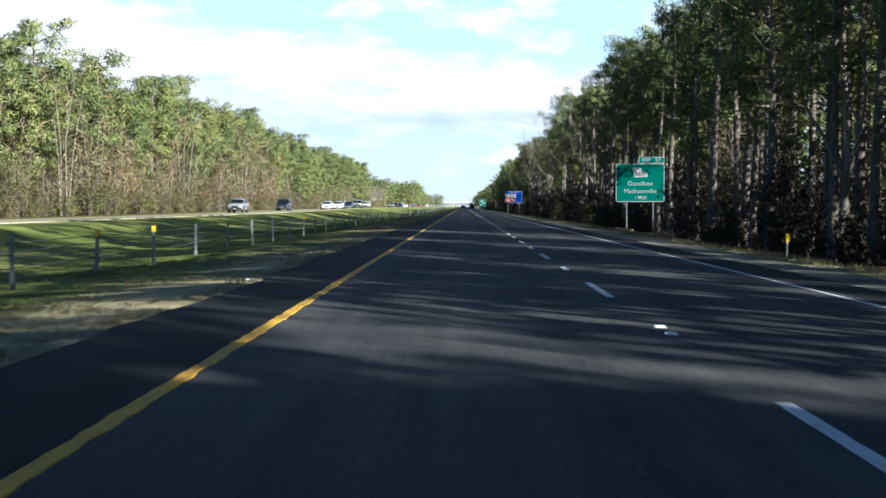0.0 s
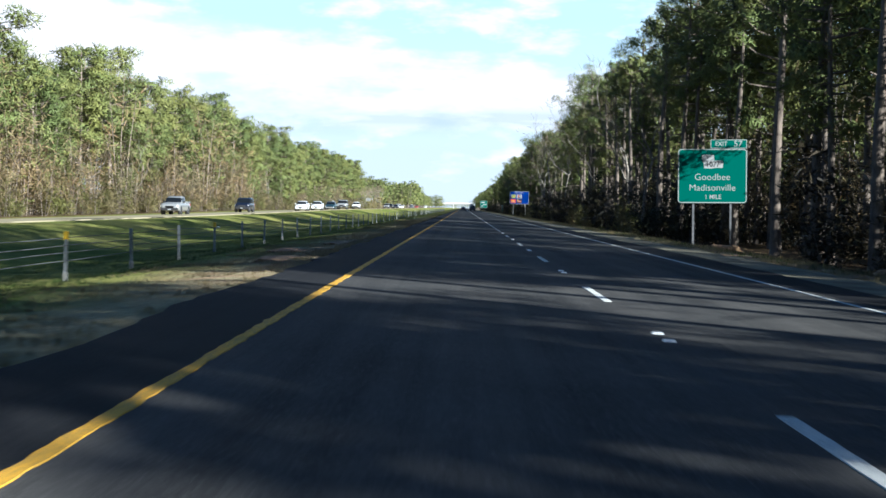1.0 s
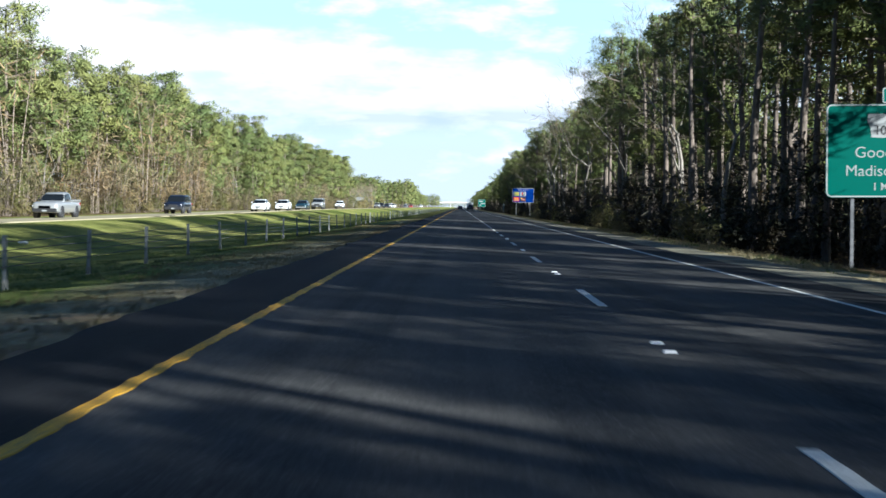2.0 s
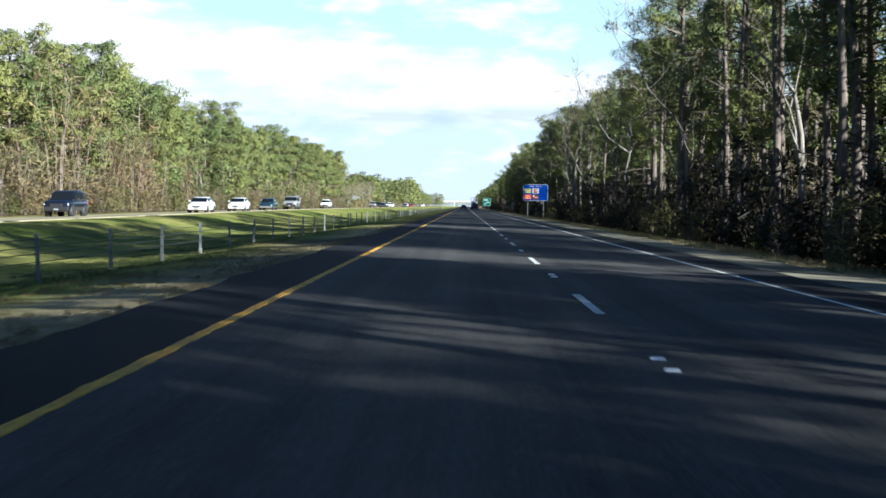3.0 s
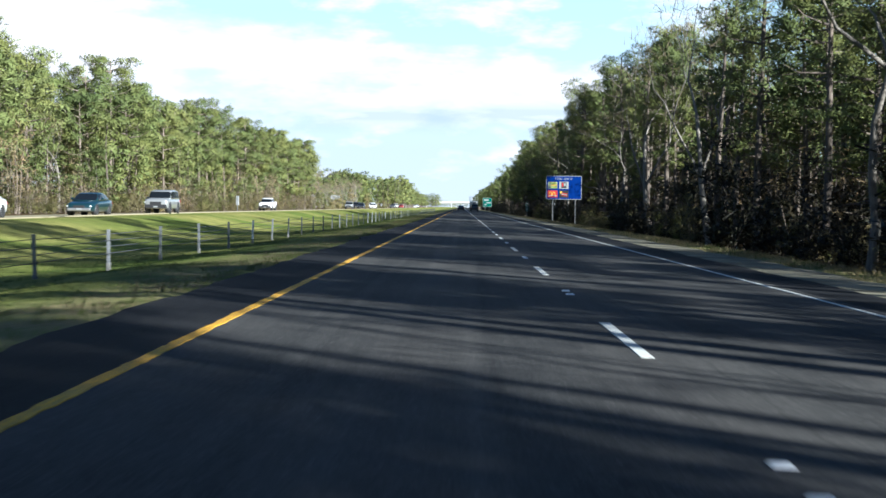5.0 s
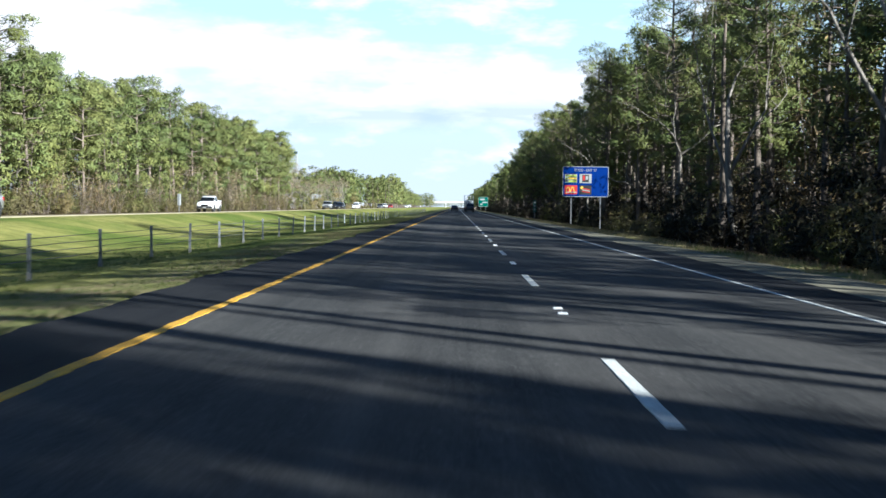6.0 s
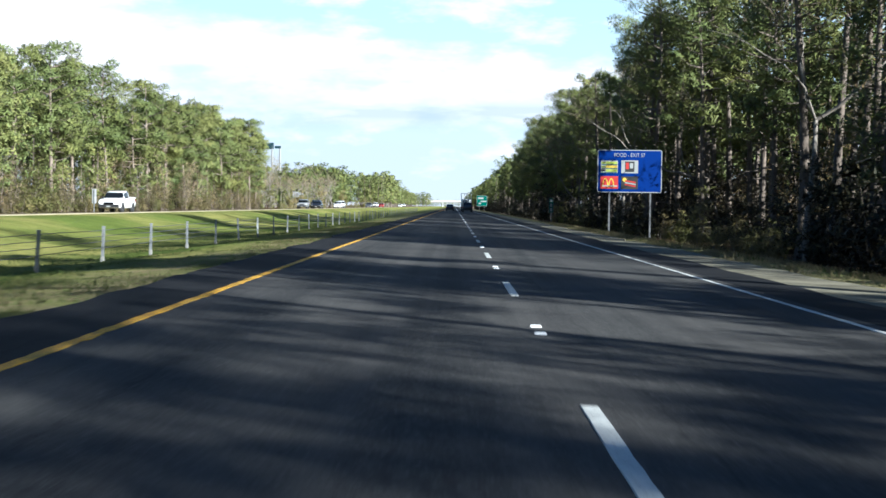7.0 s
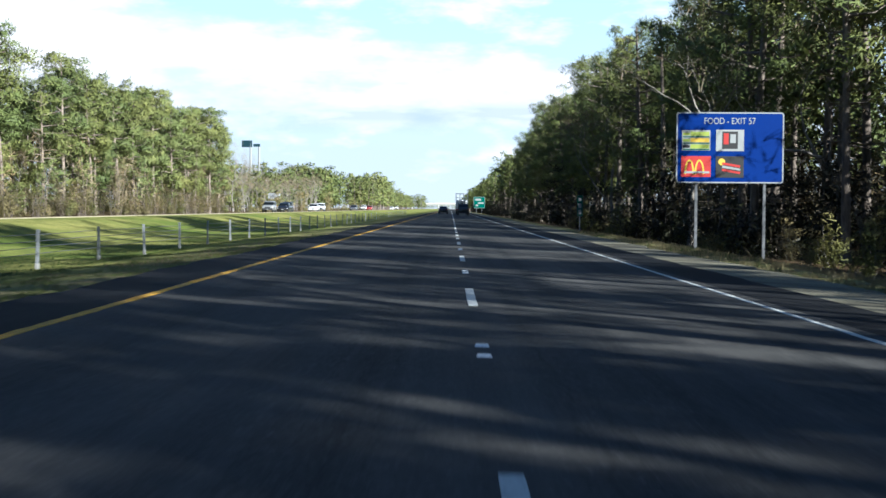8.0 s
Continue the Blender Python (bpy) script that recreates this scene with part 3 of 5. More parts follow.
def build_reflectors():
    """Pairs of raised markers half-way between the dashes."""
    bm = bmesh.new()
    b0 = [bm.verts.new(p) for p in ((-0.055, -0.055, 0), (0.055, -0.055, 0), (0.055, 0.055, 0), (-0.055, 0.055, 0))]
    b1 = [bm.verts.new(p) for p in ((-0.045, -0.028, 0.019), (0.045, -0.028, 0.019), (0.045, 0.028, 0.019), (-0.045, 0.028, 0.019))]
    bm.faces.new(b1)
    for i in range(4):
        bm.faces.new((b0[i], b0[(i + 1) % 4], b1[(i + 1) % 4], b1[i]))
    me = bpy.data.meshes.new("road_stud")
    bm.to_mesh(me)
    bm.free()
    me.materials.append(M["reflector_white"])
    for k in range(-1, 70):
        for d in (-0.34, 0.34):
            ob = new("road_stud", me)
            ob.matrix_basis = pose(0, FIRST + PERIOD * k + 4.43 + d, 0.0, 0, math.degrees(math.atan(SLOPE)), 0)
            tagged(ob, "white raised pavement marker between lane dashes", "road stud", "road studs along the lane line")


build_ground()
build_roads()
build_markings()
build_reflectors()

# far sky, ahead of the camera only
def build_backdrop():
    rows = []
    for z in (-60, 300, 700, 1050):
        rows.append([(4300 * math.sin(radians(a)), 150 + 4300 * math.cos(radians(a)), z) for a in range(-32, 33, 4)])
    V = np.array(rows).reshape(-1, 3)
    n = len(rows[0])
    i, j = np.meshgrid(np.arange(len(rows) - 1), np.arange(n - 1), indexing="ij")
    a = i * n + j
    structure("backdrop", mesh_of("backdrop", V, np.stack([a, a + 1, a + n + 1, a + n], -1).reshape(-1, 4), sky_material()), "pale blue sky with banks of white cloud", "sky")


build_backdrop()


# ---- trees ----
def puffs(centres, rng, tufts, radius, length, width, core, flat=0.72, dome=0.0, sizes=None):
    """Round clumps of leaves laid like shingles round each centre; returns corners, triangles and clump normals."""
    K = np.asarray(centres, float)
    C = np.repeat(K, tufts, axis=0)
    n = len(C)
    D = rng.normal(size=(n, 3))
    D[:, 2] += dome
    D /= np.linalg.norm(D, axis=1)[:, None] + 1e-9
    sz = rng.uniform(0.65, 1.3, len(K)) if sizes is None else np.asarray(sizes, float)
    R = np.repeat(sz[:, None], tufts, axis=0) * radius
    E = D * np.array([1.0, 1.0, flat])
    p = C + E * R * rng.uniform(0.62, 1.08, (n, 1))
    T = np.cross(D, rng.normal(size=(n, 3)))
    T /= np.linalg.norm(T, axis=1)[:, None] + 1e-9
    T = T + D * rng.normal(size=(n, 1)) * 0.6
    S = np.cross(D, T)
    S /= np.linalg.norm(S, axis=1)[:, None] + 1e-9
    L = rng.uniform(0.6, 1.35, (n, 1)) * length
    W = rng.uniform(0.7, 1.3, (n, 1)) * width / 2
    V = np.stack([p - T * L * 0.5 - S * W, p - T * L * 0.5 + S * W, p + T * L * 0.5], 1).reshape(-1, 3)
    out = C - np.asarray(core, float)
    out /= np.linalg.norm(out, axis=1)[:, None] + 1e-9
    N = D + 0.4 * out + rng.normal(size=(n, 3)) * 0.12
    N[:, 2] += 0.1
    N /= np.linalg.norm(N, axis=1)[:, None] + 1e-9
    return V, np.arange(3 * n).reshape(-1, 3), np.repeat(N, 3, axis=0)


def pine_arrays(seed, h, crown, spread, limbs, clumps, tufts, radius, length, width, sides=7, limb_wood=True):
    """A tall pine: a bare trunk with dead stubs, limbs and round clumps of needles above."""
    rng = np.random.default_rng(seed)
    wood, green = Heap(), Heap()
    lean = rng.normal(size=2) * 0.018 * h
    bend = rng.normal(size=2) * 0.12
    zs = np.linspace(-0.4, h * 0.97, 9)
    f = np.clip(zs / h, 0, 1)
    axis = np.stack([lean[0] * f ** 1.6 + bend[0] * np.sin(f * 6), lean[1] * f ** 1.6 + bend[1] * np.sin(f * 5 + 1), zs], 1)
    r0 = 0.0112 * h * rng.uniform(0.85, 1.15)
    V, Q = tube(axis, r0 * (1.12 - f) ** 0.8 + 0.02 + 0.35 * r0 * np.exp(-np.clip(zs, 0, 9) * 2.2), sides)
    wood.add(V, Q)

    def at(z):
        return np.array([np.interp(z, zs, axis[:, k]) for k in range(3)])

    ang = rng.uniform(0, 6.28)
    centres, sizes = [], []
    lobe = rng.uniform(0.65, 1.25, 5)
    for k in range(limbs):
        u = (k + rng.uniform(0, 0.9)) / limbs
        z = h * (crown + (0.95 - crown) * u)
        ang += 2.4 + rng.normal() * 0.5
        # a rounded crown, widest at its middle, with lobes to some sides
        form = 0.6 + 0.4 * u / 0.45 if u < 0.45 else math.sqrt(max(0.0, 1.0 - ((u - 0.45) / 0.62) ** 2))
        reach = max(0.5, spread * form * lobe[int(ang / 1.2566) % 5] * rng.uniform(0.7, 1.1))
        rise = rng.uniform(-0.05, 0.2) + 0.35 * u
        d = np.array([math.cos(ang), math.sin(ang), rise])
        p0 = at(z)
        pts = [p0, p0 + d * reach * 0.5 + (0, 0, -0.05 * reach), p0 + d * reach * 0.92 + (rng.normal() * 0.2, rng.normal() * 0.2, 0.1 * reach)]
        if limb_wood:
            V, Q = tube(pts, [0.05 + 0.016 * reach, 0.04, 0.015], 3)
            wood.add(V, Q)
        for j in range(clumps):
            t = 0.5 + 0.55 * (j + rng.uniform(0.2, 0.9)) / clumps
            centres.append(pts[0] + (pts[2] - pts[0]) * t + rng.normal(size=3) * (0.1 + 0.1 * reach) * np.array([1, 1, 0.4]))
            sizes.append(rng.uniform(0.7, 1.25) * (0.8 + 0.25 * form))
    for k in range(7 if limb_wood else 0):
        z = h * (crown * rng.uniform(0.5, 1.15))
        a = rng.uniform(0, 6.28)
        L = rng.uniform(0.5, 2.8)
        p0 = at(z)
        d = np.array([math.cos(a), math.sin(a), rng.uniform(-0.15, 0.35)])
        V, Q = tube([p0, p0 + d * L * 0.55, p0 + d * L + (rng.normal() * 0.2, rng.normal() * 0.2, rng.uniform(-0.3, 0.25))], [0.05, 0.032, 0.012], 3)
        wood.add(V, Q)
    V, T, N = puffs(centres, rng, tufts, radius, length, width, at(h * (0.6 * crown + 0.35)), 0.62, 0.45, sizes)
    green.add(V, (), T, N=N)
    return wood, green


def fuzz_arrays(seed, h, wide, n):
    """A leafless young hardwood: upright stems and a haze of thin twigs in soft rounded masses."""
    rng = np.random.default_rng(seed)
    wood, fine = Heap(), Heap()
    K, tips = [], []
    for k in range(4):
        a = k * 1.57 + rng.normal() * 0.3
        r = wide * rng.uniform(0.25, 0.8)
        top = np.array([math.cos(a) * r, math.sin(a) * r, h * rng.uniform(0.65, 1.0)])
        foot = np.array([math.cos(a) * r * 0.2, math.sin(a) * r * 0.2, -0.2])
        mid = foot + (top - foot) * 0.5 + np.array([math.cos(a), math.sin(a), 0]) * -0.12 * r + rng.normal(size=3) * 0.12
        V, Q = tube([foot, mid, top], [0.014 + 0.004 * h, 0.01 + 0.0025 * h, 0.008], 4)
        wood.add(V, Q)
        for t in (0.28, 0.45, 0.62, 0.8, 0.97):
            K.append(foot + (top - foot) * t + rng.normal(size=3) * np.array([0.28, 0.28, 0.1]) * wide)
    K = np.array(K)
    C = np.repeat(K, max(1, n // len(K)), axis=0)
    O = rng.normal(size=C.shape)
    O /= np.linalg.norm(O, axis=1)[:, None]
    C = C + O * rng.uniform(0.2, 1.0, (len(C), 1)) * np.array([0.42, 0.42, 0.5]) * wide
    C[:, 2] = np.maximum(C[:, 2], 0.15)
    V, T = blades(C, rng, 0.13 * h ** 0.75, 0.065, 0.1, 0.05, O * 0.6)
    N = O + np.array([0, 0, 0.25])
    N = N + (C - np.array([0, 0, 0.45 * h])) / (np.linalg.norm(C - np.array([0, 0, 0.45 * h]), axis=1)[:, None] + 1e-9) * 0.8
    N /= np.linalg.norm(N, axis=1)[:, None]
    fine.add(V, (), T, N=np.repeat(N, 3, axis=0))
    return wood, fine


def bare_arrays(seed, h, crooked=0.3, twigs=True):
    """A leafless hardwood with forking limbs and fine twigs."""
    rng = np.random.default_rng(seed)
    wood, fine = Heap(), Heap()
    tips = []

    def limb(p, d, L, r, depth):
        d = d / np.linalg.norm(d)
        pts, q, e = [p], p, d
        n = 4 if depth < 2 else 3
        for k in range(n):
            e = e + rng.normal(size=3) * crooked * (0.5 if depth == 0 else 0.75)
            e[2] += 0.12
            e /= np.linalg.norm(e)
            q = q + e * L / n
            pts.append(q)
        rr = np.linspace(r, r * 0.5, len(pts))
        V, Q = tube(pts, rr, 6 if depth == 0 else 4 if depth < 2 else 3)
        wood.add(V, Q)
        if depth >= 3:
            tips.append((pts[-1], e))
            tips.append((pts[1], e))
            return
        kids = rng.integers(3, 5) if depth == 0 else rng.integers(2, 4)
        for k in range(kids):
            at = pts[-1] if k == 0 else pts[rng.integers(len(pts) // 2, len(pts))]
            side = rng.normal(size=3)
            side[2] = abs(side[2]) * 0.6
            limb(at, e * (1.1 if k == 0 else 0.55) + side * 0.62, L * rng.uniform(0.5, 0.78), r * rng.uniform(0.38, 0.55), depth + 1)

    limb(np.array([0, 0, -0.3]), np.array([rng.normal() * 0.06, rng.normal() * 0.06, 1.0]), h * 0.48, 0.0105 * h + 0.03, 0)
    C, O = [], []
    for p, e in tips:
        for k in range(9):
            C.append(p + rng.normal(size=3) * 0.25)
            O.append(e * 1.4)
    if twigs and C:
        V, T = blades(C, rng, 0.95, 0.035, 0.2, 0.3, np.array(O))
        fine.add(V, (), T)
    return wood, fine


def shrub_arrays(seed, h, wide, leaves, size):
    rng = np.random.default_rng(seed)
    wood, green = Heap(), Heap()
    C = []
    stems = 5
    for k in range(stems):
        a = rng.uniform(0, 6.28)
        r = wide * rng.uniform(0.1, 0.75)
        top = np.array([math.cos(a) * r, math.sin(a) * r, h * rng.uniform(0.5, 1.05)])
        foot = np.array([math.cos(a) * r * 0.25, math.sin(a) * r * 0.25, -0.15])
        mid = (foot + top) / 2 + rng.normal(size=3) * 0.15 * wide
        V, Q = tube([foot, mid, top], [0.02, 0.014, 0.006], 3)
        wood.add(V, Q)
        for j in range(4):
            t = (0.22, 0.45, 0.7, 0.97)[j] + rng.uniform(-0.1, 0.08)
            C.append(foot + (top - foot) * t + rng.normal(size=3) * np.array([0.25, 0.25, 0.12]) * wide)
    V, T, N = puffs(C, rng, leaves // len(C), 0.4 * wide, size * 1.15, size * 0.26, (0, 0, 0.2 * h), 0.8)
    V[:, 2] = np.maximum(V[:, 2], -0.05)
    green.add(V, (), T, N=N)
    return wood, green


PINES = []
for k, (h, crown, spread) in enumerate([(20.5, 0.44, 3.7), (19.0, 0.4, 3.5), (21.5, 0.5, 3.8), (18.0, 0.36, 3.4), (20.0, 0.54, 3.4), (17.0, 0.36, 3.4), (22.0, 0.44, 4.0), (19.5, 0.48, 3.6)]):
    wood, green = pine_arrays(40 + k, h, crown, spread, 27, 2, 170, 0.98, 0.3, 0.056)
    PINES.append((wood.mesh("trunk", M["bark"], True), green.mesh("crown", M["needle"]), h))
LOW_PINES = []
for k, (h, crown, spread) in enumerate([(20.5, 0.26, 3.9), (19.0, 0.22, 3.8), (21.0, 0.34, 3.9), (18.0, 0.2, 3.6), (20.0, 0.3, 4.1)]):
    wood, green = pine_arrays(280 + k, h, crown, spread, 33, 2, 140, 1.02, 0.31, 0.062)
    LOW_PINES.append((wood.mesh("trunk", M["bark"], True), green.mesh("crown", M["needle"]), h))
INNER_PINES = []
for k, (h, crown, spread) in enumerate([(20.5, 0.44, 3.7), (21.5, 0.5, 3.8), (18.0, 0.38, 3.5), (22.0, 0.44, 4.0)]):
    wood, green = pine_arrays(240 + k, h, crown, spread, 26, 2, 80, 1.0, 0.38, 0.1)
    INNER_PINES.append((wood.mesh("trunk", M["bark"], True), green.mesh("crown", M["needle"]), h))
FULL_PINES = []
for k, (h, crown, spread) in enumerate([(17.0, 0.24, 4.2), (15.0, 0.18, 4.0), (18.5, 0.36, 4.4), (16.0, 0.22, 3.9), (17.5, 0.42, 4.2), (14.0, 0.14, 4.0)]):
    wood, green = pine_arrays(50 + k, h, crown, spread, 28, 2, 125, 1.15, 0.44, 0.11, 6)
    FULL_PINES.append((wood.mesh("trunk", M["bark_sunlit"], True), green.mesh("crown", M["needle"]), h))
SLIM_PINES = []
for k, (h, crown, spread) in enumerate([(18.5, 0.8, 1.5), (20.0, 0.84, 1.7), (17.0, 0.78, 1.3)]):
    wood, green = pine_arrays(60 + k, h, crown, spread, 12, 2, 40, 0.6, 0.4, 0.1)
    SLIM_PINES.append((wood.mesh("trunk", M["bark"], True), green.mesh("crown", M["needle"]), h))
BARE = []
for k, h in enumerate((15.0, 12.5, 17.0, 11.0)):
    wood, fine = bare_arrays(70 + k, h, 0.3 if k != 3 else 0.42)
    BARE.append((wood.mesh("trunk", M["bark_grey"], True), fine.mesh("twigs", M["twig"])))
SMALL_PINES = [pine_arrays(90 + k, h, c, s, 16, 2, 20, 1.3, 0.8, 0.34, 5, False) for k, (h, c, s) in enumerate([(20, 0.42, 3.8), (18.5, 0.36, 3.6), (21, 0.46, 3.9), (17, 0.3, 3.5), (19, 0.48, 3.7)])]
FAR_PINES = [pine_arrays(120 + k, h, c, s, 13, 2, 14, 1.9, 1.0, 0.5, 4, False) for k, (h, c, s) in enumerate([(19, 0.16, 5.0), (17, 0.12, 4.7), (20, 0.22, 5.2)])]
ROUND_PINES = [pine_arrays(260 + k, h, c, s, 12, 2, 16, 1.75, 0.9, 0.4, 4, False) for k, (h, c, s) in enumerate([(12, 0.12, 4.4), (10, 0.08, 4.0), (13.5, 0.16, 4.8), (11, 0.1, 4.6)])]
FUZZ = [fuzz_arrays(220 + k, h, w, n) for k, (h, w, n) in enumerate([(6.5, 1.9, 420), (8.5, 2.2, 520), (5.0, 1.7, 340), (10.0, 2.4, 580), (3.6, 1.6, 280)])]
SMALL_BARE = [bare_arrays(140 + k, h, 0.3) for k, h in enumerate((14, 12, 16))]


def plant(kind, x, y, turn, size, label, group):
    trunk, crown = kind[0], kind[1]
    tree = empty(("pine_tree" if len(kind) == 3 else "bare_tree"), Matrix.LocRotScale((x, y, rough_z(x, y)), Euler((0, 0, turn)), (size, size, size)))
    tagged(tree, label, "tree", group)
    part("trunk", trunk, None, tree)
    b = part(("crown" if len(kind) == 3 else "twig_mass"), crown, None, tree)
    if len(kind) == 2:
        tagged(b, kind="stuff")
    return tree


def moved(arrays, x, y, z, turn, size):
    V, Q, T, N = arrays
    c, s = math.cos(turn), math.sin(turn)
    N = np.stack([N[:, 0] * c - N[:, 1] * s, N[:, 0] * s + N[:, 1] * c, N[:, 2]], 1)
    W = np.stack([(V[:, 0] * c - V[:, 1] * s) * size + x, (V[:, 0] * s + V[:, 1] * c) * size + y, V[:, 2] * size + z], 1)
    return W, Q, T, N


def thinned(places):
    """Trees behind the edge; in openings none tops the low sun's way to the road."""
    # many others are raised 1.28 times, out of sight, to lengthen the forest's shadows
    return [(k, x, y, t, min(size, 0.0215 * x) if in_opening(x, y, 2.9) else size * (1.28 if y + 0.821 * x < 215 and k % 3 else 1.0)) for k, x, y, t, size in places if not in_sign_lane(x, y, 2.0)]


def stuff_of(name, kinds, places, mats, label, category):
    """Many far or uncountable plants in one mesh. kinds: pairs of heaps, wood and green."""
    h = Heap()
    data = [(a.arrays(), b.arrays() if b.V else None) for a, b in kinds]
    for k, x, y, turn, size in places:
        for i, arr in enumerate(data[k % len(data)]):
            if arr is None:
                continue
            W, Q, T, N = moved(arr, x, y, rough_z(x, y), turn, size)
            h.add(W, Q, T, i, i, N)
    ob = new(name, h.mesh(name, mats))
    return tagged(ob, label, category, kind="stuff")


rng = random.Random(11)
RIGHT_LABEL, LEFT_LABEL = "tall dark pine with a bare lower trunk at the forest edge", "tall sunlit pine with a green crown beyond the carriageway"
# openings in the canopy, named by where the low sun through them meets the middle of the road
OPENINGS = [(9, 10.5), (23.5, 25), (37.2, 39.4), (47.4, 49.2), (50.5, 53), (77, 78), (82.6, 84), (94, 96), (103, 106), (116, 119), (133.5, 136.8), (139.2, 140), (144.6, 145.6), (157.2, 158.4), (167.5, 177), (189, 191), (194, 197), (204, 206.5), (213, 217), (230.4, 235.6), (239, 241), (250.8, 252.3), (256.6, 258.6), (263, 264.4), (273.5, 275.5), (282.5, 294), (312, 313), (319, 321), (330, 334), (344, 348), (385, 389), (404, 408), (424, 428)]


def in_opening(x, y, more=0.0):
    s = y + 0.821 * x
    return any(a - more < s < b + more for a, b in OPENINGS)


def in_sign_lane(x, y, more=0.0):
    return any(a - more < y + 0.821 * x < b + more for a, b in ((132.5, 138.5), (361, 368), (731, 742)))


# the near forest on the right
for row, (x, gap) in enumerate(((16.0, 4.9), (19.0, 6.0), (22.4, 7.2))):
    y = 22.0 + 2.3 * row
    while y < (560 if row == 0 else 440):
        px = x + rng.uniform(-1.2, 1.2)
        size = rng.uniform(0.88, 1.06) if y < 240 else rng.uniform(0.76, 0.94) if y < 315 else rng.uniform(0.9, 1.08) if y < 390 else rng.uniform(0.78, 0.93)
        size *= 1.1 if row and y < 185 else 1.0
        near = 0.8 if y < 175 else 0.9 if row == 0 else 1.0
        px -= 0.8 * min(1.0, max(0.0, (y - 380) / 60.0))
        turn, kind = rng.uniform(0, 6.28), rng.randrange(8)
        if (108 < y < 125 and px < 19.6) or (326 < y < 358 and px < 17.6) or (254 < y < 267 and px < 16.8) or (286 < y < 299 and px < 17.2) or in_sign_lane(px, y, 0.3 if row == 0 else 0.7):
            pass
        elif not in_opening(px, y, 1.0):
            plant(INNER_PINES[kind % 4] if row else LOW_PINES[kind % 5] if y > 215 or kind == 7 else PINES[kind], px, y, turn, size, RIGHT_LABEL, "pines along the right verge")
        elif kind < 5:
            plant(SLIM_PINES[kind % 3], px, y, turn, size, "slender pine with a small high crown at the forest edge", "pines along the right verge")
        y += gap * near * rng.uniform(0.7, 1.3)
# extra pines, added inside the forest to throw shade on the road
for x, y, kind in [(21.0, 106.5, 2), (21.6, 110.5, 4), (22.4, 126.4, 4), (20.6, 128.0, 2), (23.0, 103.0, 7), (24.2, 133.2, 6), (25.0, 120.8, 3), (18.2, 65.4, 6), (23.2, 61.6, 0), (20.8, 59.6, 3)]:
    plant(PINES[kind], x, y, x, 1.0, RIGHT_LABEL, "pines along the right verge")
# the front of the forest on the left
for row, (x, gap) in enumerate(((-48.6, 6.4), (-53.0, 6.6))):
    y = 112.0 + 3.1 * row
    while y < 545:
        px = x + rng.uniform(-1.6, 1.6) + 3.5 * min(1.0, max(0.0, (y - 400) / 120.0))
        if rng.random() > 0.08:
            plant(FULL_PINES[rng.randrange(6)], px, y, rng.uniform(0, 6.28), (rng.uniform(0.94, 1.16) if y < 250 else rng.uniform(1.06, 1.26) if y < 305 else rng.uniform(0.94, 1.1)) * (1.0 + 0.12 * noise.noise((0, y * 0.07, 2.2))), LEFT_LABEL, "pines beyond the opposite carriageway")
        y += gap * rng.uniform(0.7, 1.35)
# leafless hardwoods between them
for x, y, k, size in [(16.2, 88, 3, 1.0), (19.5, 99, 1, 1.05), (14.0, 150, 0, 1.0), (14.4, 205, 2, 1.0), (13.8, 232, 0, 1.1), (14.4, 266, 2, 1.08), (15.6, 298, 2, 1.15), (15.0, 318, 0, 0.95), (20.5, 362, 3, 1.3), (14.2, 376, 0, 1.0), (15.2, 60, 2, 1.0),
                      (16.5, 178, 2, 1.12), (13.9, 410, 1, 1.0)]:
    plant(BARE[k], x, y, rng.uniform(0, 6.28), size, "leafless grey hardwood with crooked limbs among the pines", "bare trees along the right verge")
y = 108.0
while y < 520:
    plant(BARE[rng.randrange(4)], -45.4 + rng.uniform(-1.4, 1.4), y, rng.uniform(0, 6.28), rng.uniform(0.42, 0.75), "leafless sunlit hardwood at the forest edge", "bare trees beyond the opposite carriageway")
    y += rng.uniform(7, 26) * (1.0 if y < 260 else 1.6)


def spread_places(x0, x1, dx, y0, y1, dy, lo, hi, seed, keep=1.0):
    r = random.Random(seed)
    out = []
    x = x0
    while (x1 - x) * dx > 0:
        y = y0 + r.uniform(0, dy)
        while y < y1:
            if r.random() < keep:
                out.append((r.randrange(99), x + r.uniform(-0.4, 0.4) * abs(dx), y, r.uniform(0, 6.28), r.uniform(lo, hi)))
            y += dy * r.uniform(0.7, 1.3)
        x += dx
    return out


WOODS = [M["bark"], M["needle"]]
stuff_of("deep_forest_right", SMALL_PINES, thinned(spread_places(25.8, 36, 3.9, -30, 450, 6.2, 0.8, 1.0, 21)), WOODS, "dense dark pine forest behind the right verge", "forest")
# unseen woods beside the start, added so that their shadows reach the road
stuff_of("forest_behind", SMALL_PINES, [p for p in spread_places(15, 24, 4.2, -75, 20, 6.5, 0.85, 1.05, 22) if not in_opening(p[1], p[2])] + spread_places(27, 44, 4.8, -75, -30, 6.5, 0.55, 0.7, 28), WOODS, "unseen pine forest beside the road behind, added for its shadows", "forest")
stuff_of("forest_behind_left", FAR_PINES, spread_places(-48, -66, -6.0, -75, 104, 9.0, 0.75, 0.95, 72), WOODS, "green pine forest beyond the carriageway behind", "forest")
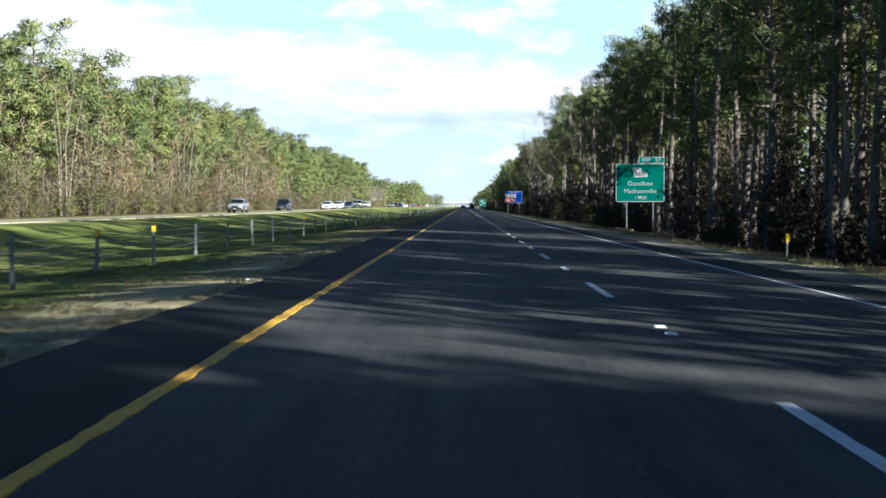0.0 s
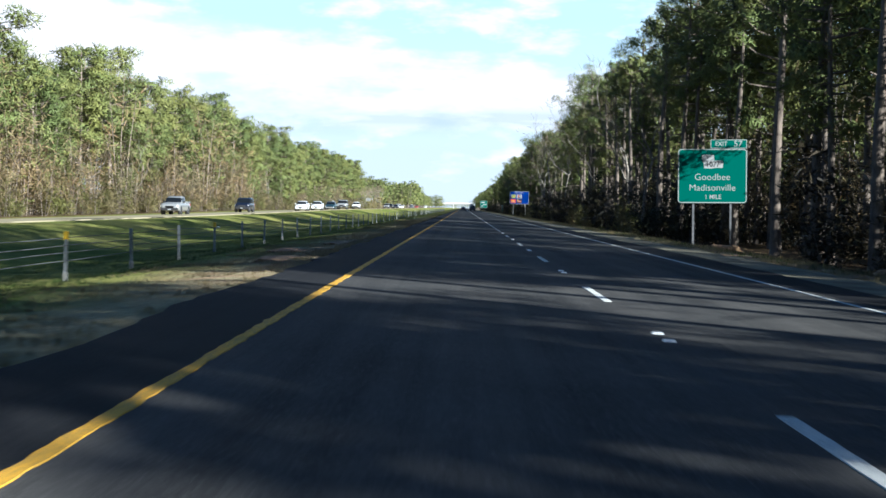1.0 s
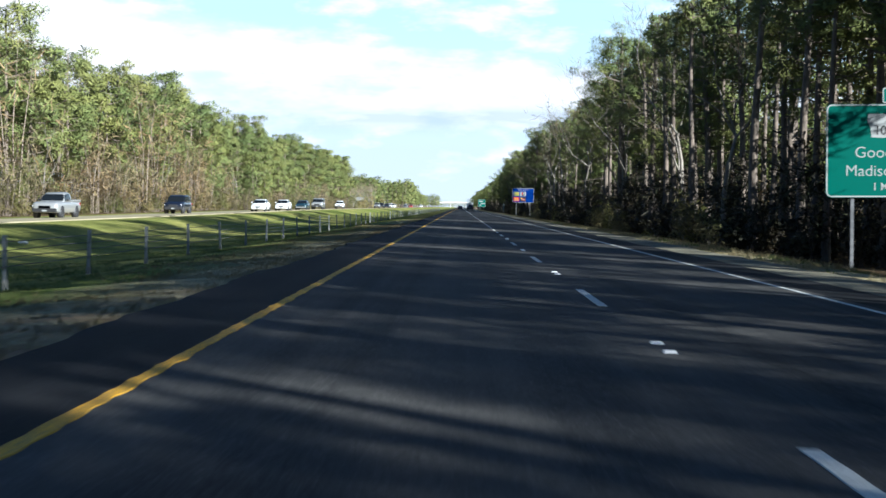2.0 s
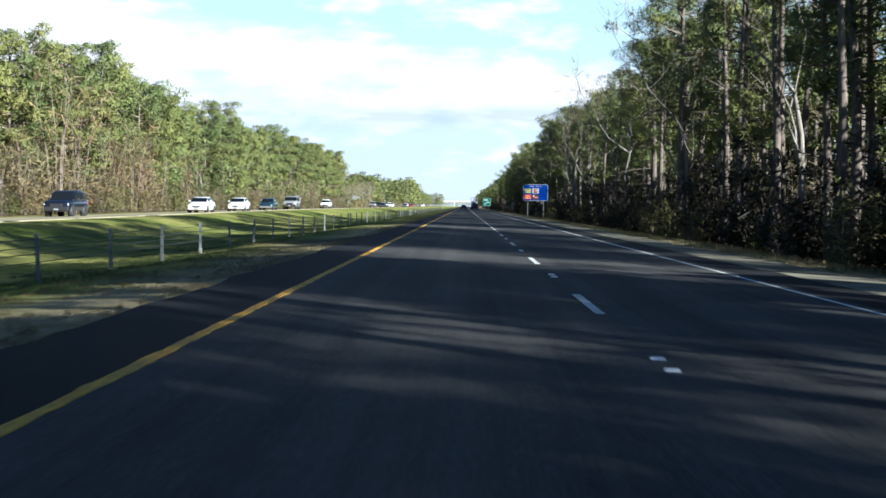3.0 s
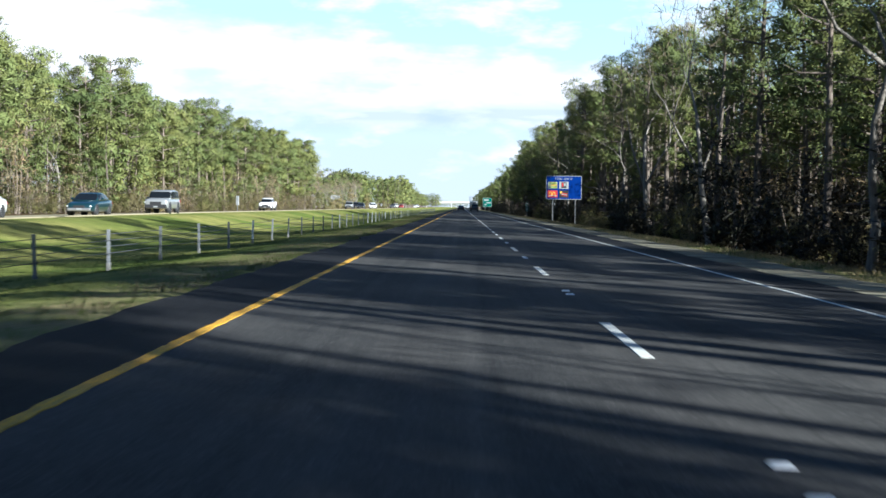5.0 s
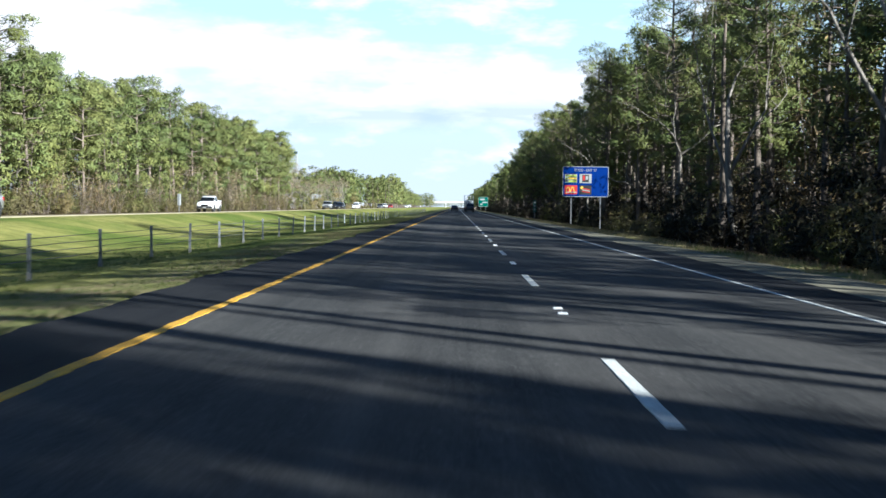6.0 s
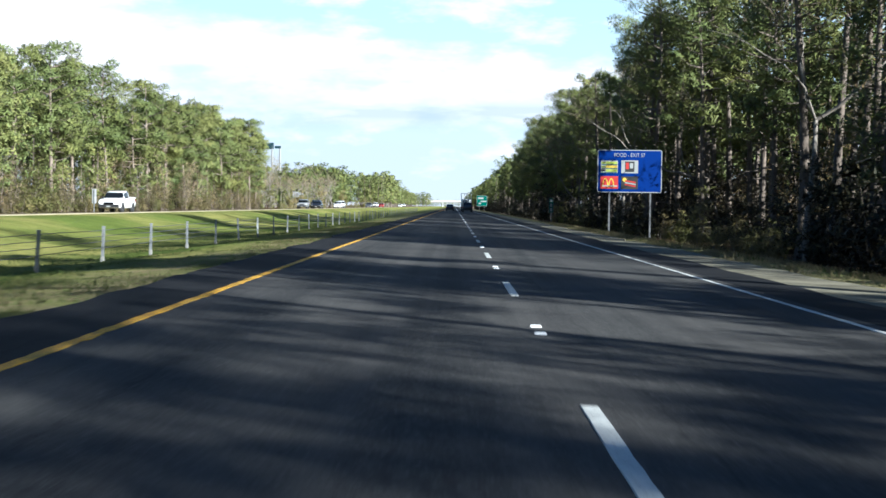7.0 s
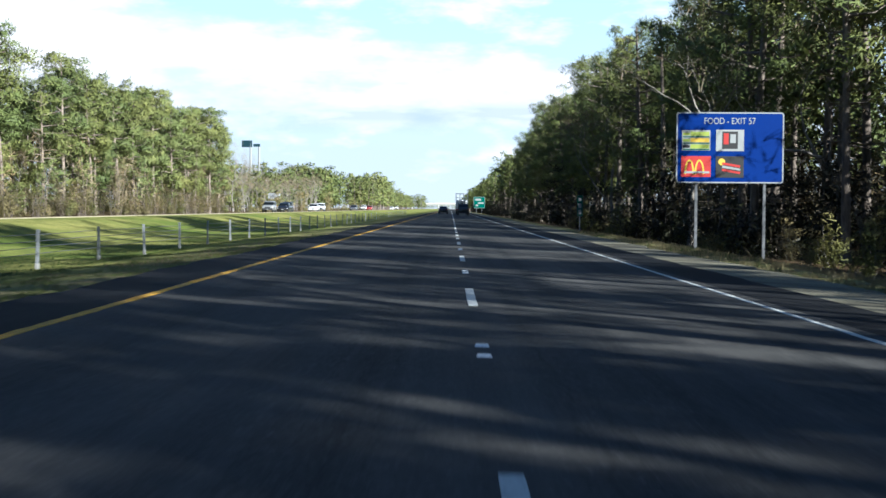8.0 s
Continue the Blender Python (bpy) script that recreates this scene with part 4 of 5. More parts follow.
stuff_of("deep_forest_left", SMALL_PINES, [(k, x, y, t, size * (1.0 if y < 250 else 0.86)) for k, x, y, t, size in spread_places(-57, -70, -6.2, 85, 545, 9.5, 0.85, 1.02, 23)], WOODS, "dense green pine forest beyond the opposite carriageway", "forest")
stuff_of("mid_forest_right", SMALL_PINES, [p for p in spread_places(19.6, 32, 4.2, 440, 560, 6.4, 0.8, 0.95, 36) + spread_places(15.6, 25, 4.4, 560, 740, 6.8, 0.68, 0.86, 37) if not in_sign_lane(p[1], p[2])], WOODS, "line of dark pines further along the road", "forest")
stuff_of("far_forest_right", FAR_PINES, spread_places(15.6, 25, 4.6, 740, 1300, 10.5, 0.66, 0.86, 24) + spread_places(15.6, 25, 4.6, 1300, 1930, 16.0, 0.66, 0.86, 71), WOODS, "far line of dark pines narrowing to the horizon", "forest")
stuff_of("mid_forest_left", ROUND_PINES, spread_places(-55, -76, -5.4, 560, 800, 8.5, 0.65, 1.15, 25, 0.75) + spread_places(-52, -68, -5.6, 790, 900, 8.5, 1.2, 1.5, 38), WOODS, "line of green pines further along the carriageway", "forest")
stuff_of("far_forest_left", FAR_PINES, spread_places(-39, -52, -5.5, 900, 1130, 9.5, 0.8, 1.0, 26) + spread_places(-50, -61, -5.0, 1130, 1880, 13.0, 0.55, 0.9, 69) + spread_places(-34, -72, -4.0, 1890, 1930, 13.0, 0.7, 1.0, 70), WOODS, "far line of green pines narrowing to the horizon", "forest")
stuff_of("far_bare_woods_left", SMALL_BARE, spread_places(-51, -60, -3.5, 560, 790, 9.0, 0.55, 0.95, 27), [M["bark_grey"], M["twig"]], "pale leafless woods set back from the carriageway", "forest")

stuff_of("forest_across_the_horizon", FAR_PINES, spread_places(-70, 70, 4.2, 2110, 2170, 24, 0.36, 0.5, 29), WOODS, "low dark woods across the far end of the road", "forest")

BRUSH = [shrub_arrays(160 + k, h, w, n, s) for k, (h, w, n, s) in enumerate([(2.8, 1.7, 480, 0.33), (3.8, 1.8, 530, 0.36), (2.0, 1.5, 420, 0.3), (5.0, 2.0, 580, 0.4)])]


def clumpy(places, cut, f=0.11):
    """Leaves gaps in a scatter of plants and lets the rest rise and fall in drifts."""
    out = []
    for k, x, y, turn, size in places:
        d = noise.noise((x * f * 2, y * f, 4.4)) + 0.5 * noise.noise((x * 0.5, y * 0.35, 9.1))
        if d > cut:
            out.append((k, x, y, turn, size * (0.75 + 0.75 * min(0.8, d - cut))))
    return out


stuff_of("undergrowth_right", BRUSH, [p for p in spread_places(14.6, 26, 3.2, 18, 450, 3.4, 0.75, 1.2, 31) if (not in_sign_lane(p[1], p[2]) or p[1] > 24) and not (95 < p[2] < 125 and p[1] < 19.5) and not (320 < p[2] < 357 and p[1] < 17.5)], [M["bark"], M["shrub_shaded"]], "dense evergreen undergrowth under the pines, its leaves coloured dark for shade", "undergrowth")
stuff_of("brush_right", BRUSH, clumpy(spread_places(13.4, 15.0, 1.3, 160, 450, 3.0, 0.4, 0.62, 66), 0.12), [M["bark_grey"], M["shrub"]], "low olive and tan brush at the foot of the pines", "undergrowth")
stuff_of("undergrowth_far_right", BRUSH, spread_places(14.4, 18.5, 3, 450, 1100, 5.5, 1.0, 1.5, 34), [M["bark"], M["shrub_shaded"]], "dark undergrowth along the far right forest edge", "undergrowth")
# rows past x 37 are added, hidden, to block low sun from the thicket
stuff_of("undergrowth_deep_right", BRUSH, spread_places(28, 35, 3.4, 10, 450, 7.5, 1.4, 1.9, 35) + spread_places(37, 42, 3.6, -30, 450, 6.4, 2.1, 2.7, 68), [M["bark"], M["shrub_shaded"]], "tall undergrowth deep in the forest, its hidden back rows added against low sun", "undergrowth")
stuff_of("undergrowth_left", [BRUSH[0], FUZZ[4], BRUSH[2], FUZZ[2]], clumpy(spread_places(-42.2, -47, -1.7, 95, 260, 2.4, 0.5, 1.0, 32), -0.55) + clumpy(spread_places(-42.8, -47, -1.9, 260, 545, 2.8, 0.45, 0.95, 39), -0.55), [M["bark"], M["shrub"]], "tan and olive brush along the forest edge", "undergrowth")
stuff_of("undergrowth_deep_left", BRUSH, spread_places(-58, -62, -3.6, 95, 545, 6.4, 1.2, 1.8, 65), [M["bark"], M["shrub_shaded"]], "dark undergrowth deep in the forest beyond the carriageway", "undergrowth")
stuff_of("undergrowth_far", BRUSH, clumpy(spread_places(-42.5, -46, -4, 548, 900, 8, 0.7, 1.1, 33), -0.2), [M["bark_grey"], M["shrub"]], "low brush along the far forest edges", "undergrowth")

YOUNG = [pine_arrays(180 + k, h, c, w, 18, 2, 24, 0.9, 0.45, 0.17, 4, False) for k, (h, c, w) in enumerate([(9, 0.12, 2.5), (11, 0.16, 2.8), (7, 0.08, 2.3), (12.5, 0.2, 3.0)])]
stuff_of("young_pines_left", YOUNG, clumpy(spread_places(-45.6, -51, -2.9, 98, 545, 6.0, 0.55, 0.95, 61), -0.02), WOODS, "young pines and saplings filling the forest edge", "forest")
stuff_of("tan_saplings_left", FUZZ, clumpy(spread_places(-44.2, -51, -2.4, 96, 545, 4.4, 0.6, 1.15, 62), 0.0, 0.17), [M["bark_sunlit"], M["tan_twig"]], "tan leafless saplings along the forest edge", "forest")
stuff_of("tall_tan_saplings_left", FUZZ, clumpy(spread_places(-43.3, -46.6, -1.7, 118, 285, 3.2, 0.9, 1.4, 68), -0.12, 0.13), [M["bark_sunlit"], M["tan_twig"]], "tall tan leafless saplings in front of the pines", "forest")
stuff_of("tan_saplings_right", FUZZ, clumpy(spread_places(20.0, 30, 3.4, 30, 450, 5.0, 0.9, 1.3, 67), 0.08, 0.17), [M["bark"], M["tan_twig"]], "brown leafless saplings under the pines", "forest")


def lone_bush(x, y, h, wide, seed, mat, label):
    wood, green = shrub_arrays(seed, h, wide, 620, 0.26)
    ob = empty("bush", Matrix.Translation((x, y, rough_z(x, y))))
    tagged(ob, label, "bush", "bushes at the right forest edge")
    part("stems", wood.mesh("stems", M["bark_grey"]), None, ob)
    part("leaves", green.mesh("leaves", mat), None, ob)


for x, y, h, w, s, m in [(13.8, 206, 3.0, 1.7, 201, "shrub"), (15.2, 212, 3.7, 1.8, 202, "shrub"), (14.4, 217, 2.9, 1.6, 203, "shrub"), (16.4, 222, 3.9, 1.9, 208, "shrub"), (14.6, 200, 2.6, 1.5, 209, "shrub_shaded"), (12.6, 145, 2.4, 1.3, 204, "shrub"), (13.0, 158, 2.8, 1.5, 205, "shrub"), (13.2, 300, 2.6, 1.4, 206, "shrub_shaded"), (13.1, 396, 3.0, 1.6, 207, "shrub")]:
    lone_bush(x, y, h, w, s, M[m], "olive bush with thin stems at the forest edge")


# ---- grass ----
def grass_patch(name, places, mat, label, blade, n_blades, seed):
    rng = np.random.default_rng(seed)
    P = np.array([(x, y, rough_z(x, y) - 0.01) for x, y in places])
    C = np.repeat(P, n_blades, 0)
    C[:, :2] += rng.normal(size=(len(C), 2)) * 0.09
    D = rng.normal(size=(len(C), 3)) * 0.55
    D[:, 2] = 1.0
    D /= np.linalg.norm(D, axis=1)[:, None]
    S = np.stack([np.cos(a := rng.uniform(0, 6.28, len(C))), np.sin(a), np.zeros(len(C))], 1)
    L = rng.uniform(0.5, 1.4, (len(C), 1)) * blade
    W = rng.uniform(0.6, 1.3, (len(C), 1)) * 0.014
    V = np.stack([C - S * W, C + S * W, C + D * L], 1).reshape(-1, 3)
    up = np.repeat(D * 0.25 + (0, 0, 1.0), 3, axis=0)
    me = mesh_of(name, V, np.arange(len(V)).reshape(-1, 3), mat, lobes=up)
    return tagged(new(name, me), label, "grass", kind="stuff")


def scatter(x0, x1, y0, y1, n, seed, f=0.35, cut=-0.15):
    r = random.Random(seed)
    out = []
    while len(out) < n:
        x, y = r.uniform(x0, x1), r.uniform(y0, y1)
        if noise.noise((x * f, y * f, seed)) > cut:
            out.append((x, y))
    return out


grass_patch("dry_grass_verge", scatter(-7.6, -4.72, -5, 150, 9500, 41, 0.45, -0.25) + scatter(-6.4, -4.72, 150, 345, 1500, 46, 0.45, 0.1), M["dry_grass"], "dry yellow grass tufts along the shoulder", 0.055, 4, 51)
grass_patch("grass_at_the_shoulder_edge", scatter(-4.98, -4.52, 0, 180, 3300, 48, 0.9, -0.1), M["dry_grass"], "dry grass creeping over the edge of the shoulder", 0.06, 4, 56)
grass_patch("green_grass_at_the_shoulder_edge", scatter(-5.0, -4.54, 160, 345, 2900, 49, 0.9, -0.1), M["grass"], "green grass creeping over the edge of the shoulder", 0.055, 4, 57)
grass_patch("green_grass_verge", scatter(-7.4, -4.75, 165, 345, 3200, 45, 0.4, -0.3), M["grass"], "short green and yellow grass along the shoulder", 0.06, 5, 55)
grass_patch("grass_median", scatter(-13.5, -7.6, 5, 130, 7500, 47, 0.3, -0.25) + scatter(-13.5, -7.4, 130, 360, 11500, 42, 0.3, -0.25), M["grass"], "short green winter grass on the median", 0.065, 5, 52)
grass_patch("grass_right_verge", scatter(6.3, 9.6, 8, 370, 7000, 43, 0.4, -0.1), M["dry_grass"], "dry straw-coloured grass along the right verge", 0.17, 5, 53)
grass_patch("green_grass_right_verge", scatter(6.6, 10.6, 8, 370, 6000, 44, 0.3, -0.05), M["grass"], "sparse green grass along the right verge", 0.14, 5, 54)


# ---- soil heaps ----
def soil_heap(x, y, wx, wy, h, seed, label):
    bm = bmesh.new()
    bmesh.ops.create_icosphere(bm, subdivisions=3, radius=1.0)
    for v in bm.verts:
        n = noise.noise(v.co * 1.6 + Vector((seed, 0, 0))) * 0.35 + noise.noise(v.co * 4 + Vector((0, seed, 0))) * 0.14
        v.co = Vector((v.co.x * wx * (1 + n), v.co.y * wy * (1 + n), max(-0.35, v.co.z) * h * (1 + n)))
    ob = part("soil_mound", bm, M["soil"], None, "", Matrix.Translation((x, y, rough_z(x, y))), True)
    tagged(ob, label, "soil", "loose soil on the verges")


for x, y, wx, wy, h, s in [(8.2, 65, 0.7, 0.6, 0.32, 1.0), (9.6, 92, 0.9, 0.6, 0.4, 2.0), (-5.6, 62, 0.5, 1.5, 0.05, 3.0), (-6.1, 67.5, 0.5, 1.0, 0.07, 4.0), (-5.4, 73, 0.4, 1.3, 0.05, 5.0)]:
    soil_heap(x, y, wx, wy, h, s, "low mound of loose reddish soil on the verge")


def litter(x, y, size, seed):
    """A crumpled scrap of white paper."""
    bm = bmesh.new()
    bmesh.ops.create_icosphere(bm, subdivisions=2, radius=1.0)
    for v in bm.verts:
        n = 1.0 + 0.55 * noise.noise(v.co * 2.1 + Vector((seed, 0, 0)))
        v.co = Vector((v.co.x * size * n, v.co.y * size * 0.7 * n, (v.co.z + 0.8) * size * 0.35 * n))
    ob = part("litter", bm, M["reflector_white"], None, "", Matrix.Translation((x, y, max(rough_z(x, y), road_z(x) - 0.01 if x > -4.9 else -9.0))))
    tagged(ob, "crumpled scrap of white paper lying on the verge", "litter", "litter on the verges")


litter(-18.0, 120.0, 0.2, 1.0)
litter(-4.75, 16.8, 0.03, 2.0)


# ---- cable barrier in the median ----
def build_barrier():
    barrier = tagged(empty("cable_barrier", Matrix.Translation((FENCE_X, 0, 0))), "galvanized steel cable barrier standing in the grass median", "barrier")
    bm = bmesh.new()
    for box in ((-0.04, -0.032, -0.028, 0.028), (-0.032, 0.04, -0.028, -0.021), (-0.032, 0.04, 0.021, 0.028)):
        block(bm, box[0], box[1], box[2], box[3], -0.4, 0.9)
    block(bm, -0.046, 0.046, -0.034, 0.034, 0.88, 0.905, 0.006)
    post_me = bpy.data.meshes.new("post")
    bm.to_mesh(post_me)
    bm.free()
    post_me.materials.append(M["steel"])
    bm = box_bm(-0.05, 0.05, -0.04, 0.04, 0.78, 0.93, bevel=0.008)
    cap_me = bpy.data.meshes.new("reflector")
    bm.to_mesh(cap_me)
    bm.free()
    cap_me.materials.append(M["reflector_yellow"])
    bm = box_bm(-0.052, -0.047, -0.034, 0.034, 0.2, 0.88)
    strip_me = bpy.data.meshes.new("reflector")
    bm.to_mesh(strip_me)
    bm.free()
    strip_me.materials.append(M["reflector_white"])
    bm = box_bm(-0.05, 0.05, -0.04, 0.04, -0.02, 0.16, bevel=0.01)
    foot_me = bpy.data.meshes.new("sleeve")
    bm.to_mesh(foot_me)
    bm.free()
    foot_me.materials.append(M["sleeve"])
    ys = [20.85 + 4.85 * k for k in range(-4, 37)] + [246.9 + 4.94 * k for k in range(-10, 64)]
    r = random.Random(9)
    for i, y in enumerate(ys):
        z = ground_z(FENCE_X, y)
        p = part("post", post_me, None, barrier, "", pose(0, y, z, r.gauss(0, 1.2), r.gauss(0, 1.4), 90))
        part("sleeve", foot_me, None, p)
        if i in (5, 6, 12, 15):
            part("reflector", cap_me, None, p, "yellow reflective cap")
        if any(abs(y - w) < 2.4 for w in (230, 234.5, 314, 358, 363)):
            part("reflector", strip_me, None, p, "white reflective strip")
    for h, dx in ((0.38, 0.035), (0.52, -0.035), (0.66, 0.035), (0.8, -0.035)):
        pts, prev = [], None
        for y in np.arange(ys[0], ys[-1], 2.45):
            pts.append((dx, y, ground_z(FENCE_X, y) + h + 0.008 * math.sin(y * 1.7 + h * 9)))
        V, Q = tube(pts, [0.008] * len(pts), 5)
        part("cable", mesh_of("cable", V, Q, M["post_steel"], smooth=True), None, barrier)


build_barrier()


# ---- signs ----
def round_panel(w, h, t, r, seg=5):
    """A sign sheet in the xz plane with rounded corners, centred, front towards -y."""
    pts = []
    for cx, cz, a0 in ((w / 2 - r, h / 2 - r, 0), (-w / 2 + r, h / 2 - r, 90), (-w / 2 + r, -h / 2 + r, 180), (w / 2 - r, -h / 2 + r, 270)):
        for k in range(seg + 1):
            a = radians(a0 + 90 * k / seg)
            pts.append((cx + r * math.cos(a), cz + r * math.sin(a)))
    bm = bmesh.new()
    f = [bm.verts.new((x, -t / 2, z)) for x, z in pts]
    b = [bm.verts.new((x, t / 2, z)) for x, z in pts]
    bm.faces.new(f)
    bm.faces.new(b[::-1])
    n = len(pts)
    for i in range(n):
        bm.faces.new((f[i], f[(i + 1) % n], b[(i + 1) % n], b[i]))
    return bm


def round_frame(w, h, r, width, t=0.004, seg=5):
    """A thin border that runs inside the sheet's edge."""
    def ring(w, h, r):
        out = []
        for cx, cz, a0 in ((w / 2 - r, h / 2 - r, 0), (-w / 2 + r, h / 2 - r, 90), (-w / 2 + r, -h / 2 + r, 180), (w / 2 - r, -h / 2 + r, 270)):
            for k in range(seg + 1):
                a = radians(a0 + 90 * k / seg)
                out.append((cx + r * math.cos(a), cz + r * math.sin(a)))
        return out

    bm = bmesh.new()
    o, i = ring(w, h, r), ring(w - 2 * width, h - 2 * width, max(0.01, r - width))
    rows = [[bm.verts.new((x, y, z)) for x, z in pts] for pts, y in ((o, 0), (o, -t), (i, -t), (i, 0))]
    n = len(o)
    for a, b in zip(rows, rows[1:]):
        for k in range(n):
            bm.faces.new((a[k], a[(k + 1) % n], b[(k + 1) % n], b[k]))
    return bm


def lettering(text, size, material, parent, x, y, z, thick=0.003, wide=1.0, bold=0.0):
    """Flat raised letters that face -y, as a mesh."""
    cu = bpy.data.curves.new("lettering", "FONT")
    cu.body, cu.size, cu.align_x, cu.align_y, cu.extrude = text, size, "CENTER", "CENTER", thick
    cu.offset = bold
    tmp = bpy.data.objects.new("lettering", cu)
    scene.collection.objects.link(tmp)
    bpy.context.view_layer.update()
    me = bpy.data.meshes.new_from_object(tmp.evaluated_get(bpy.context.evaluated_depsgraph_get()))
    bpy.data.objects.remove(tmp)
    me.materials.clear()
    me.materials.append(material)
    return part("lettering", me, None, parent, "", Matrix.LocRotScale((x, y, z), Euler((radians(90), 0, 0)), (wide, 1, 1)))


def i_post(z0, z1, w=0.1, d=0.14):
    bm = bmesh.new()
    block(bm, -w / 2, w / 2, -d / 2, -d / 2 + 0.012, z0, z1)
    block(bm, -w / 2, w / 2, d / 2 - 0.012, d / 2, z0, z1)
    block(bm, -0.006, 0.006, -d / 2 + 0.012, d / 2 - 0.012, z0, z1)
    return bm


def exit_sign():
    y, x0, x1, z0, z1 = 123.0, 12.68, 17.3, 1.73, 5.4
    w, h = x1 - x0, z1 - z0
    cx, cz = (x0 + x1) / 2, (z0 + z1) / 2
    sign = tagged(empty("exit_sign", pose(cx, y, cz, 0, -0.8, -3)), "green motorway exit sign with white border on steel posts", "road sign")
    panel = part("panel", round_panel(w, h, 0.05, 0.22), M["sign_green"], sign)
    part("border", round_frame(w - 0.03, h - 0.03, 0.21, 0.055), M["sign_white"], panel, "white border", pose(0, -0.027, 0))
    tab = part("exit_tab", round_panel(2.44, 0.62, 0.05, 0.08), M["sign_green"], sign, "green exit number tab", pose(w / 2 - 1.24, 0, h / 2 + 0.33))
    part("border", round_frame(2.42, 0.6, 0.08, 0.04), M["sign_white"], tab, "white border", pose(0, -0.027, 0))
    lettering("EXIT", 0.42, M["sign_white"], tab, -0.5, -0.03, 0.0, wide=0.95, bold=0.002)
    lettering("57", 0.58, M["sign_white"], tab, 0.62, -0.03, 0.0, bold=0.004)
    # route shield in the outline of the state: a tall block with a lower block to its right
    bm = bmesh.new()
    outline = [(-0.72, 0.46), (0.06, 0.46), (0.1, 0.12), (0.06, 0.06), (0.62, 0.06), (0.7, -0.1), (0.66, -0.44), (0.3, -0.42), (-0.1, -0.48), (-0.58, -0.46), (-0.62, -0.1), (-0.74, 0.2)]
    f = [bm.verts.new((px, -0.004, pz)) for px, pz in outline]
    b = [bm.verts.new((px, 0.0, pz)) for px, pz in outline]
    bm.faces.new(f)
    for i in range(len(f)):
        bm.faces.new((f[i], f[(i + 1) % len(f)], b[(i + 1) % len(f)], b[i]))
    shield = part("route_shield", bm, M["sign_white"], panel, "white state-shaped route shield", pose(0.02, -0.027, h / 2 - 0.85))
    lettering("1077", 0.52, M["black"], shield, 0.0, -0.007, -0.2, wide=0.9, bold=0.003)
    lettering("Goodbee", 0.62, M["sign_white"], panel, 0.0, -0.03, -0.08, wide=1.02, bold=-0.004)
    lettering("Madisonville", 0.62, M["sign_white"], panel, 0.0, -0.03, -0.8, wide=1.02, bold=-0.004)
    lettering("1 MILE", 0.42, M["sign_white"], panel, 0.05, -0.03, -1.42, wide=0.95, bold=0.003)
    for px in (-1.25, 1.25):
        gz = rough_z(cx + px, y) - cz - 0.3
        part("post", i_post(gz, h / 2 - 0.1, 0.13, 0.18), M["post_steel"], sign, "", pose(px, 0.14, 0))
    for pz in (-1.2, 0.0, 1.2):
        part("brace", box_bm(-w / 2 + 0.15, w / 2 - 0.15, 0.026, 0.052, pz - 0.04, pz + 0.04), M["sign_back"], sign)


